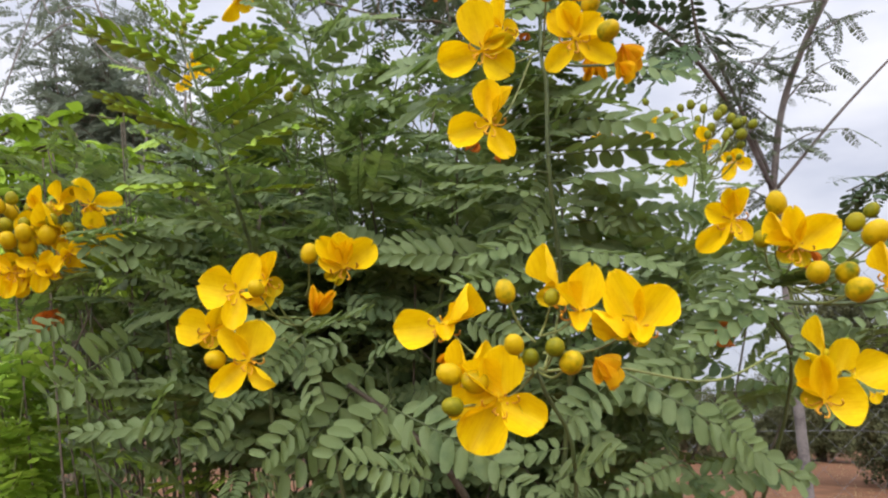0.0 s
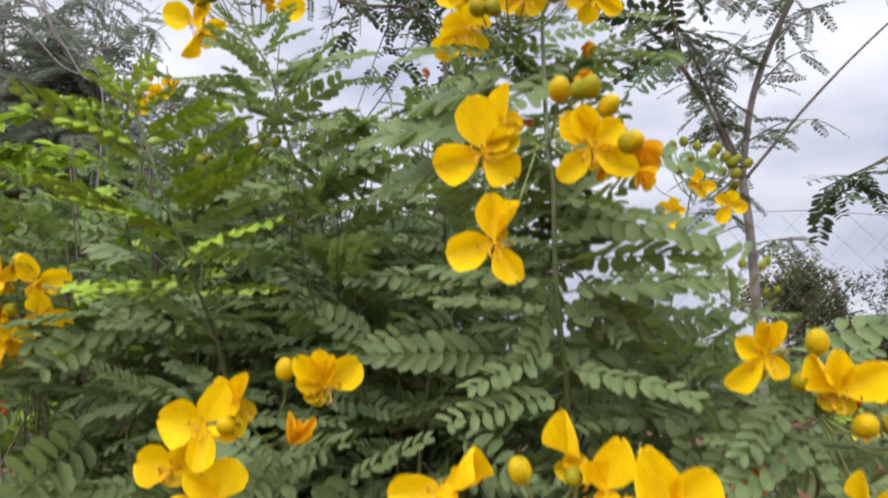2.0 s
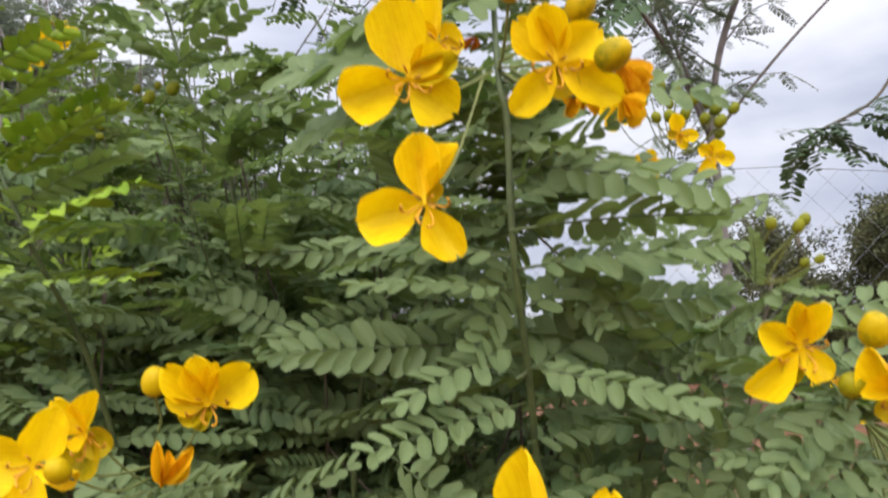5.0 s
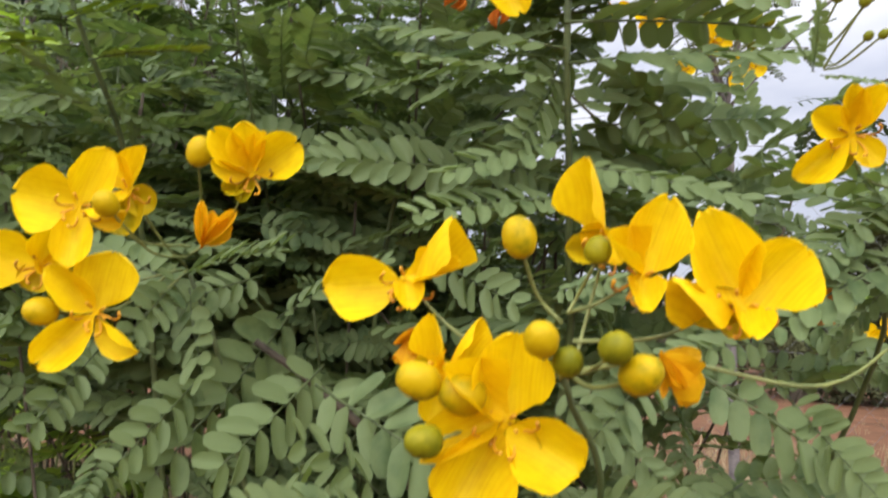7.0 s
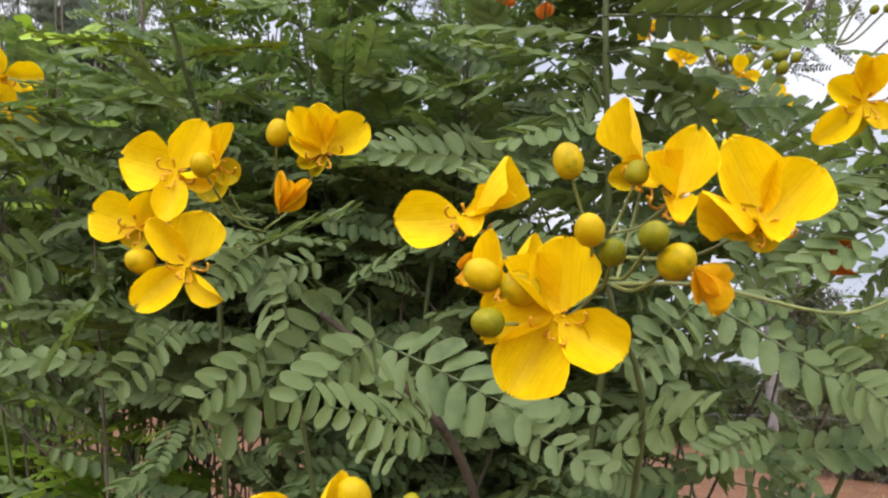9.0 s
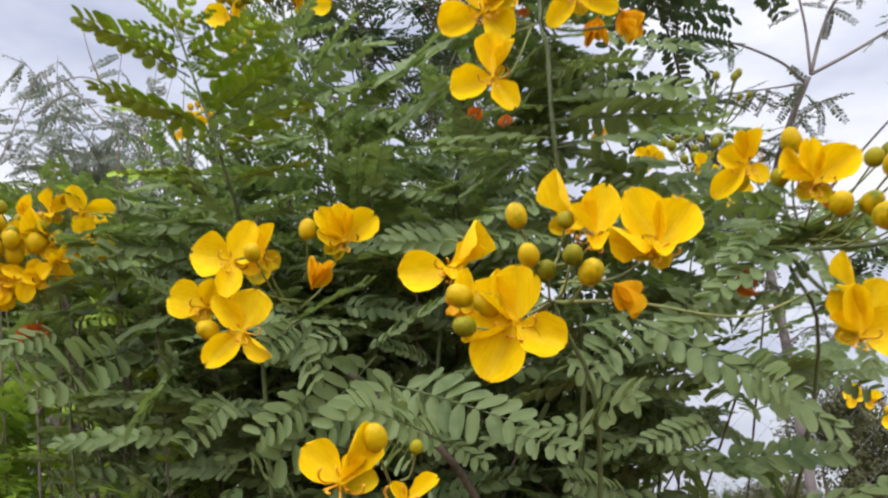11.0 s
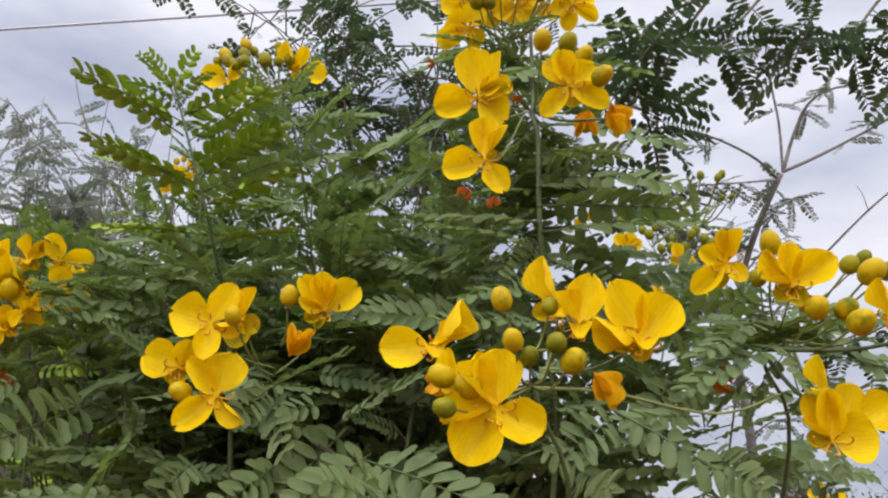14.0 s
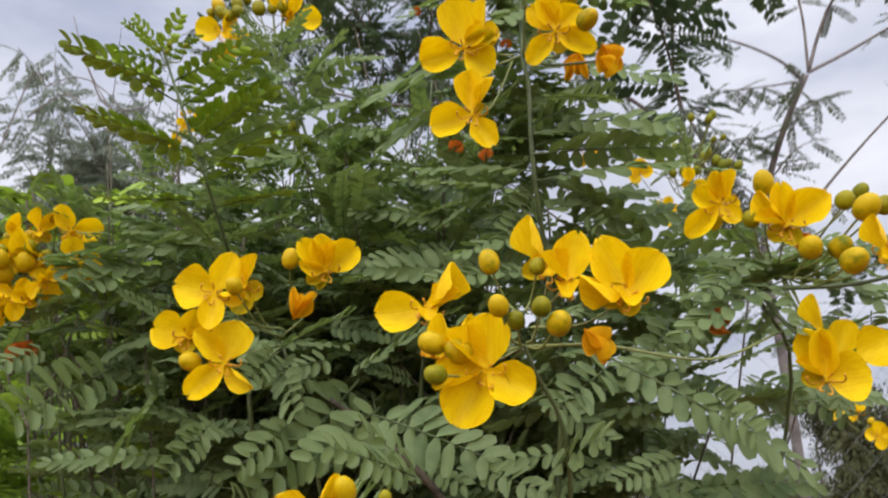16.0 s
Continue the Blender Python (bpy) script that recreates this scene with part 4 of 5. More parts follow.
leaf((0.020, 0.570, 1.346), (0.072, 0.520, 1.328), 75, 10)
leaf((0.035, 0.580, 1.424), (0.002, 0.600, 1.461), 40, 8)
leaf((0.033, 0.580, 1.424), (0.073, 0.600, 1.447), 40, 8)
leaf((-0.085, 0.500, 1.267), (-0.037, 0.460, 1.284), 35, 10)
leaf((-0.085, 0.500, 1.267), (-0.090, 0.460, 1.242), 50, 7)
leaf((-0.081, 0.500, 1.262), (-0.067, 0.470, 1.228), 60, 6)
leaf((-0.082, 0.500, 1.260), (-0.140, 0.530, 1.287), 40, 9)
leaf((-0.043, 0.550, 1.257), (-0.074, 0.470, 1.187), 70, 9)
leaf((-0.020, 0.500, 1.232), (-0.041, 0.440, 1.200), 65, 7)
leaf((-0.020, 0.480, 1.225), (0.040, 0.420, 1.202), 60, 8)
leaf((-0.046, 0.520, 1.251), (0.000, 0.500, 1.282), 40, 8)
leaf((0.022, 0.500, 1.282), (0.052, 0.450, 1.264), 75, 8)
leaf((0.069, 0.440, 1.266), (0.091, 0.420, 1.273), 50, 8)
leaf((0.074, 0.450, 1.233), (0.103, 0.420, 1.207), 60, 8)
leaf((0.108, 0.430, 1.247), (0.199, 0.420, 1.198), 50, 12)
leaf((0.109, 0.440, 1.245), (0.081, 0.400, 1.220), 60, 7)
leaf((0.193, 0.470, 1.311), (0.158, 0.520, 1.331), 40, 10)
leaf((0.201, 0.440, 1.289), (0.143, 0.420, 1.262), 35, 9)
leaf((0.199, 0.440, 1.288), (0.166, 0.460, 1.284), 30, 9)
leaf((0.201, 0.440, 1.286), (0.199, 0.400, 1.255), 40, 8)
leaf((0.202, 0.450, 1.297), (0.185, 0.440, 1.317), 60, 8)
leaf((0.200, 0.440, 1.283), (0.180, 0.460, 1.254), 60, 9)
leaf((0.159, 0.460, 1.253), (0.115, 0.440, 1.248), 50, 8)
leaf((0.187, 0.470, 1.388), (0.152, 0.500, 1.379), 40, 8)
leaf((-0.035, 0.580, 1.341), (-0.102, 0.600, 1.366), 60, 9)
leaf((0.070, 0.550, 1.331), (-0.030, 0.520, 1.331), 72, 12)
leaf((-0.060, 0.550, 1.272), (-0.100, 0.500, 1.252), 60, 9)
leaf((-0.221, 0.600, 1.356), (-0.232, 0.520, 1.322), 40, 8)
leaf((-0.240, 0.600, 1.275), (-0.242, 0.500, 1.232), 55, 8)
leaf((-0.198, 0.600, 1.258), (-0.196, 0.520, 1.215), 60, 8)
leaf((-0.293, 0.600, 1.292), (-0.310, 0.550, 1.269), 45, 8)
leaf((-0.283, 0.620, 1.313), (-0.215, 0.580, 1.338), 45, 9)
leaf((-0.073, 0.500, 1.224), (-0.082, 0.450, 1.198), 60, 7)
leaf((-0.138, 0.550, 1.232), (-0.144, 0.500, 1.198), 50, 8)
leaf((0.011, 0.420, 1.188), (-0.016, 0.370, 1.200), 65, 8)
leaf((0.074, 0.420, 1.189), (0.093, 0.380, 1.205), 60, 6)
leaf((0.042, 0.430, 1.193), (0.068, 0.400, 1.183), 55, 7)
leaf((0.083, 0.550, 1.324), (0.141, 0.600, 1.361), 40, 9)
leaf((0.083, 0.520, 1.299), (0.143, 0.550, 1.303), 50, 9)
leaf((0.181, 0.600, 1.327), (0.128, 0.550, 1.291), 50, 8)
leaf((0.178, 0.550, 1.327), (0.140, 0.600, 1.343), 45, 9)
leaf((0.200, 0.600, 1.363), (0.173, 0.600, 1.403), 60, 10)
leaf((0.204, 0.600, 1.372), (0.200, 0.620, 1.423), 60, 10)
leaf((0.113, 0.550, 1.302), (0.103, 0.500, 1.260), 60, 8)
leaf((0.154, 0.500, 1.282), (0.125, 0.460, 1.239), 60, 9)
leaf((0.188, 0.500, 1.297), (0.156, 0.470, 1.267), 50, 8)
leaf((0.204, 0.500, 1.294), (0.178, 0.520, 1.317), 40, 9)
leaf((0.116, 0.600, 1.397), (0.074, 0.620, 1.419), 40, 9)
leaf((0.121, 0.600, 1.388), (0.164, 0.600, 1.394), 40, 9)
leaf((0.072, 0.460, 1.432), (0.100, 0.480, 1.453), 30, 7)
leaf((0.073, 0.460, 1.403), (0.111, 0.500, 1.450), 12, 8)
leaf((0.072, 0.460, 1.403), (0.043, 0.500, 1.413), 40, 7)
leaf((0.074, 0.460, 1.380), (0.110, 0.500, 1.419), 10, 8)
leaf((0.073, 0.470, 1.377), (0.051, 0.500, 1.384), 40, 7)
leaf((0.069, 0.470, 1.461), (0.084, 0.450, 1.438), 30, 6)
leaf((0.154, 0.420, 1.347), (0.149, 0.400, 1.363), 60, 9)
leaf((0.155, 0.420, 1.347), (0.141, 0.410, 1.360), 50, 8)
leaf((0.157, 0.420, 1.346), (0.181, 0.420, 1.347), 20, 8)
leaf((0.010, 0.450, 1.190), (-0.011, 0.420, 1.212), 65, 4)
leaf((-0.023, 0.470, 1.194), (-0.006, 0.420, 1.183), 60, 6)
leaf((-0.080, 0.500, 1.169), (-0.088, 0.460, 1.182), 60, 6)
leaf((0.144, 0.450, 1.200), (0.109, 0.420, 1.189), 50, 8)
leaf((0.160, 0.450, 1.233), (0.163, 0.400, 1.209), 60, 9)
leaf((0.049, 0.470, 1.516), (0.078, 0.440, 1.509), 25, 7)
leaf((0.045, 0.460, 1.496), (0.002, 0.440, 1.492), 35, 8)
leaf((0.046, 0.470, 1.506), (0.072, 0.500, 1.502), 30, 6)
leaf((0.046, 0.470, 1.511), (-0.018, 0.520, 1.524), 40, 9)
leaf((0.047, 0.470, 1.484), (0.079, 0.500, 1.490), 30, 7)
leaf((0.045, 0.470, 1.479), (-0.016, 0.550, 1.502), 45, 9)
leaf((0.046, 0.470, 1.493), (0.020, 0.440, 1.475), 30, 6)
leaf((0.067, 0.480, 1.407), (0.152, 0.440, 1.393), 55, 11)
leaf((0.064, 0.480, 1.401), (0.141, 0.500, 1.419), 40, 9)
leaf((0.068, 0.490, 1.417), (0.116, 0.500, 1.423), 30, 8)
leaf((0.044, 0.480, 1.459), (-0.046, 0.560, 1.486), 50, 9)
leaf((0.042, 0.500, 1.444), (-0.040, 0.580, 1.456), 50, 10)
leaf((0.090, 0.500, 1.344), (0.168, 0.480, 1.351), 72, 12)
leaf((0.184, 0.505, 1.360), (0.143, 0.520, 1.334), 55, 11)
leaf((0.154, 0.560, 1.402), (0.126, 0.560, 1.376), 60, 11)
leaf((0.092, 0.500, 1.376), (0.109, 0.470, 1.336), 65, 10)
leaf((0.186, 0.500, 1.341), (0.150, 0.500, 1.318), 55, 10)
leaf((0.077, 0.500, 1.372), (0.062, 0.455, 1.329), 60, 9)
leaf((0.074, 0.470, 1.384), (0.150, 0.520, 1.412), 20, 11)
leaf((0.080, 0.470, 1.320), (0.140, 0.440, 1.310), 35, 10)
leaf((0.078, 0.470, 1.306), (0.020, 0.430, 1.296), 40, 10)

# twigs from each cluster of blossoms down into the shrub
stem([(-0.05, 0.86, 0.3), (-0.03, 0.66, 0.9), (-0.062, 0.52, 1.20), (-0.082, 0.50, 1.270)], 0.0022, 0.0010)
stem([(-0.02, 0.86, 0.2), (0.06, 0.62, 0.9), (0.085, 0.43, 1.17), (0.064, 0.372, 1.241)], 0.0022, 0.0010)
stem([(0.02, 0.86, 0.3), (0.16, 0.70, 0.9), (0.22, 0.52, 1.22), (0.188, 0.44, 1.285)], 0.0022, 0.0010)
stem([(-0.14, 0.88, 0.3), (-0.25, 0.75, 0.9), (-0.30, 0.66, 1.20), (-0.290, 0.62, 1.305)], 0.0022, 0.0010)
stem([(0.02, 0.92, 0.3), (0.16, 0.95, 1.0), (0.25, 0.92, 1.42), (0.262, 0.90, 1.50)], 0.0022, 0.0009)
stem([(-0.02, 0.85, 0.3), (0.02, 0.52, 0.9), (0.02, 0.38, 1.10), (0.012, 0.36, 1.162)], 0.0020, 0.0009)
stem([(0.06, 0.95, 0.3), (0.35, 1.0, 0.8), (0.50, 1.0, 1.1), (0.528, 1.0, 1.215)], 0.0020, 0.0009)
# side shoots of the big cluster
stem([(0.188, 0.44, 1.285), (0.235, 0.425, 1.283), (0.275, 0.405, 1.292)], 0.0014, 0.0009, "twig")
stem([(0.188, 0.44, 1.285), (0.20, 0.43, 1.26), (0.215, 0.42, 1.245)], 0.0014, 0.0009, "twig")
stem([(0.069, 0.45, 1.438), (0.085, 0.44, 1.425), (0.11, 0.43, 1.42)], 0.0012, 0.0008, "twig")
stem([(0.064, 0.372, 1.241), (0.10, 0.39, 1.245), (0.15, 0.40, 1.24), (0.195, 0.43, 1.26)], 0.0008, 0.0006, "twig", PEDICEL)
stem([(-0.055, 0.52, 1.24), (-0.02, 0.53, 1.215), (0.02, 0.56, 1.17), (0.05, 0.64, 1.08)], 0.0016, 0.003, "twig", BARK)

# upright axes of the clusters
stem([(0.069, 0.475, 1.517), (0.070, 0.477, 1.54), (0.073, 0.478, 1.565)], 0.0011, 0.0006, "twig")
stem([(-0.185, 0.68, 1.626), (-0.20, 0.69, 1.655), (-0.21, 0.69, 1.685)], 0.0009, 0.0005, "twig")
stem([(0.262, 0.90, 1.50), (0.268, 0.88, 1.55), (0.275, 0.87, 1.60)], 0.0009, 0.0005, "twig")


def crown_top(x, y):
    """The height of the shrub's crown over a place."""
    top = min(1.70, 1.36 + (y - 0.5) * 0.95)
    if x > 0.19:
        top -= 1.7 * (x - 0.19)
    if x < -0.30:
        top -= 0.22 * min(1, (-0.30 - x) / 0.22)
    return top


def clear(p):
    """Whether a leaf may stand here: behind the blossoms and out of the open space before the shrub."""
    front = 0.53 if p.z > 1.18 else 0.48 if p.z > 1.0 else 0.40
    if p.x < -0.22:
        front += 0.12
    if p.x < -0.5 * p.y and p.z < 1.2:
        return False
    if p.x > 0.19 and p.z < 1.30 - 0.25 * max(0, 0.2 - p.x) and p.y > 0.52 and p.z < 1.23 - 0.3 * max(0, 0.2 - p.x) + 0.06 * noise.noise(p * 7) and noise.noise(p * 11) > -0.25:
        return False
    if p.x > 0.21 and p.z < 1.28 and noise.noise(p * 13) > -0.20:
        return False
    if p.x > 0.11 and p.z > 1.37 and noise.noise(p * 12) > -0.30:
        return False
    if p.x < -0.33 and p.z < 1.30 and noise.noise(p * 12) > -0.30:
        return False
    if p.x < -0.12 and p.z < 1.17 and p.x < -0.12 - 0.5 * (p.z - 1.05) and noise.noise(p * 10) > -0.25:
        return False
    if p.x < -0.27 and p.z < 1.19 and (p.z < 1.12 or noise.noise(p * 9) > -0.12):
        return False
    return p.y > front


# inner stems, their side shoots and leaves
placed = []


def leafy_shoot(line, g, gap, thin):
    """Leaves in a spiral along a shoot; they rise towards its tip and spread or droop lower down. Returns the last leafy point."""
    turn, last, since = g.uniform(0, 6.3), 0, 0.0
    for i in range(1, len(line)):
        since += (line[i] - line[i - 1]).length
        while since > gap:
            since -= gap
            t = i / (len(line) - 1)
            p = line[i].lerp(line[i - 1], g.random())
            turn += 2.4 + g.uniform(-0.3, 0.3)
            up = g.uniform(-0.25, 0.45) + 0.45 * t
            d = Vector((math.cos(turn), math.sin(turn), up)).normalized()
            L = g.uniform(0.058, 0.094) * (1.0 - 0.35 * max(0.0, t - 0.75) / 0.25)
            q = p + d * L
            q.z -= 0.008
            if p.z < 0.55 or not clear(q) or not clear(p) or q.z > crown_top(q.x, q.y) + 0.06:
                continue
            if g.random() < thin + 0.18 * (p.z > 1.38) + (0.30 if p.z < 1.2 else 0.0) * (p.y > 0.74) + 0.55 * (p.z < 1.20 and p.x < -0.10) + 0.22 * (p.y > 0.86) + 0.22 * (p.y > 0.70 and p.z > 1.27 and -0.16 < p.x < 0.12) + 0.35 * (p.x > 0.09 and p.y > 0.5) + 0.35 * (p.x > 0.03 and p.y > 0.58 and p.z > 1.24):
                continue
            last = i
            face = g.uniform(-40, 65) if p.z > 1.27 else g.uniform(-65, 85)
            placed.append((p, q, face, g.choice((8, 9, 10, 10, 11, 12)), t > 0.8 and g.random() < (0.02 if p.x > -0.22 else 0.16)))
    return last


for k in range(190):
    g = random.Random(100 + k)
    if k < 94:
        x, y = g.uniform(-0.95, 0.26), g.uniform(0.60, 1.15)
    elif k < 150:
        x, y = g.uniform(-0.45, 0.32), g.uniform(0.55, 0.80)
    else:
        x, y = g.uniform(-0.42, 0.10), g.uniform(0.66, 1.0)
    y = max(y, 0.59 if x > -0.22 else 0.70)
    top = crown_top(x, y) - g.uniform(-0.02, 0.13 if k % 3 else 0.40)
    foot = Vector((SHRUB.x + (x - SHRUB.x) * 0.08 + g.uniform(-0.09, 0.09), SHRUB.y + (y - SHRUB.y) * 0.2 + g.uniform(-0.08, 0.08), 0.0))
    tip = Vector((x, y, top))
    path = smooth_line([foot, foot.lerp(tip, 0.35) + Vector((g.uniform(-0.05, 0.05), g.uniform(-0.05, 0.05), 0.05)), foot.lerp(tip, 0.7) + Vector((g.uniform(-0.05, 0.05), g.uniform(-0.04, 0.04), 0.06)), tip], 10)
    last = leafy_shoot(path, g, 0.021, 0.08)
    bark = BARK if k % 3 else STEM
    if last > 10:
        stem(path[:last:3] + [path[last]], g.uniform(0.0020, 0.0036), 0.0008, "stem", bark, 6)
    for n in range(3):
        i = g.randrange(13, len(path) - 3)
        out = g.uniform(0, math.tau)
        rise = g.uniform(0.5, 1.2)
        length = g.uniform(0.09, 0.22)
        d = Vector((math.cos(out), math.sin(out), rise)).normalized() * length
        side = smooth_line([path[i], path[i] + d * 0.5 + Vector((g.uniform(-0.01, 0.01), 0, 0.010)), path[i] + d + Vector((0, 0, 0.03))], 5)
        far = leafy_shoot(side, g, 0.019, 0.08)
        if far and i <= last + 2:
            stem(side[:far + 1:2] + [side[far]] if far > 1 else side[:2], 0.0013, 0.0006, "twig", bark, 5)

# the middle layer, just behind the nearest leaves
for k in range(300):
    g = random.Random(3000 + k)
    p = Vector((g.uniform(-0.30, 0.15), g.uniform(0.57, 0.76), g.uniform(1.05, 1.46)))
    a = g.uniform(0, math.tau)
    d = Vector((math.cos(a), 0.7 * math.sin(a) - 0.1, g.uniform(-0.35, 0.40))).normalized()
    q = p + d * g.uniform(0.055, 0.088)
    if clear(p) and clear(q):
        placed.append((p, q, g.uniform(0, 70), g.choice((9, 10, 11, 12)), False))

# the leaves that stand out singly are parts of their own; the outer and inner rest are masses
placed.sort(key=lambda r: r[0].y - 0.25 * r[0].z)
for name, rows, form, label in (("outer_foliage", placed[:620], 3, "overlapping grey-green pinnate leaves"), ("inner_foliage", placed[620:], 0, "dense mass of grey-green pinnate leaves")):
    for mat, wanted in ((LEAF, False), (YOUNG, True)):
        mass = Shape()
        for p, q, roll, pairs, young in rows:
            if young == wanted:
                s = WHOLE[pairs, rng.randrange(3)][form]
                m = HOME @ leaf_frame(p, q, roll)
                mass.add(np.concatenate(s.v) @ np.array(m.to_3x3()).T + np.array(m.translation), s.f)
        if mass.size:
            tagged(part(name, mass.mesh(name, mat), shrub), label, kind="stuff")

# bare lower branches of the shrub: they fan out from its base, kinked, with short side twigs
for k in range(52):
    g = random.Random(900 + k)
    a = SHRUB + Vector((g.uniform(-0.22, 0.10), g.uniform(-0.10, 0.18), g.uniform(0.05, 0.55)))
    b = Vector((g.uniform(-0.78, 0.0), g.uniform(0.66, 1.05), g.uniform(0.95, 1.22)))
    kink = [a.lerp(b, t) + Vector((g.uniform(-0.035, 0.035), g.uniform(-0.03, 0.03), 0.05 * math.sin(3.1 * t) + g.uniform(-0.02, 0.02))) for t in (0.3, 0.55, 0.8)]
    stem([a, *kink, b], g.uniform(0.0022, 0.0046), 0.0009, "bare_twig", BARK if k % 4 else PALE_BARK, 6)
    for n in range(2):
        o = kink[g.randrange(1, 3)]
        e = o + Vector((g.uniform(-0.12, 0.12), g.uniform(-0.06, 0.04), g.uniform(0.03, 0.16)))
        stem([o, o.lerp(e, 0.5) + Vector((g.uniform(-0.012, 0.012), 0, g.uniform(-0.012, 0.012))), e], g.uniform(0.0010, 0.0018), 0.0005, "bare_twig", BARK if n else PALE_BARK, 5)


# ---- trees and bushes behind ----
def frond(L, pairs, wide, droop, seed, plump=0.21):
    """Points and faces of a pinnate leaf with plain small leaflets, along x."""
    r = random.Random(seed)
    s = Shape()
    s.add(*tube([(t * L, 0, -droop * t * t) for t in (0, 0.35, 0.7, 1.0)], 0.0016 * L / 0.15, 0.0007, 3))
    for i in range(pairs):
        t = 0.12 + 0.86 * i / (pairs - 1)
        for sign in (1, -1):
            l = wide * (0.75 + 0.35 * math.sin(math.pi * t)) * r.uniform(0.85, 1.1)
            a = radians(r.uniform(55, 75))
            d = Vector((math.cos(a), sign * math.sin(a), r.uniform(-0.45, 0.1))).normalized()
            c = Vector((-math.sin(a) * sign, math.cos(a), 0)) * l * plump
            o = Vector((t * L, 0, -droop * t * t))
            s.add([o, o + d * l * 0.35 + c, o + d * l * 0.8 + c * 0.9, o + d * l, o + d * l * 0.8 - c * 0.9, o + d * l * 0.35 - c], [(0, 1, 2, 3, 4, 5)])
    return s


BROAD_FRONDS = [frond(0.19, 11, 0.036, 0.03, k) for k in range(5)]
ROUND_FRONDS = [frond(0.13, 7, 0.028, 0.03, 40 + k, 0.3) for k in range(5)]
FINE_FRONDS = [frond(0.12, 13, 0.017, 0.02, 20 + k) for k in range(5)]


def put_fronds(mass, fronds, at, toward, size, r):
    d = Vector(toward).normalized()
    n = (UP - d * d.z)
    n = n.normalized() if n.length > 0.1 else Vector((1, 0, 0))
    m = axes(at, d, n.cross(d), n) @ pose(0, 0, 0, r.uniform(-40, 40)) @ Matrix.Scale(size, 4)
    s = fronds[r.randrange(len(fronds))]
    mass.add(np.concatenate(s.v) @ np.array(m.to_3x3()).T + np.array(m.translation), s.f)


def leafy(mass, line, fronds, count, r, size=(0.8, 1.2), start=0.0, sag=0.25):
    for _ in range(count):
        i = r.uniform(start, 0.999) * (len(line) - 1)
        p = Vector(line[int(i)]).lerp(Vector(line[int(i) + 1]), i % 1)
        a = r.uniform(0, 6.3)
        put_fronds(mass, fronds, p, (math.cos(a), math.sin(a), r.uniform(-0.6, 0.5) - sag), r.uniform(*size), r)


def tree(name, foot, limbs, trunk_mat, leaf_mat, label, category="tree", extra=None):
    """limbs: (name, points, radius at start and end, fronds, count, size range, start)."""
    ob = thing(name, foot, label, category)
    home = Matrix.Translation(-Vector(foot))
    r = random.Random(len(limbs) * 7 + int(foot[0] * 100))
    crown = Shape()
    for kind, pts, r0, r1, fronds, count, size, start in limbs:
        line = smooth_line(pts, 6)
        part(kind, one_mesh(kind, *tube(line, r0, r1, 8), trunk_mat), ob, home)
        if count:
            leafy(crown, line, fronds, count, r, size, start)
    if extra:
        extra(crown, r)
    if crown.size:
        part("crown", crown.mesh("crown", leaf_mat), ob, home)
    return ob


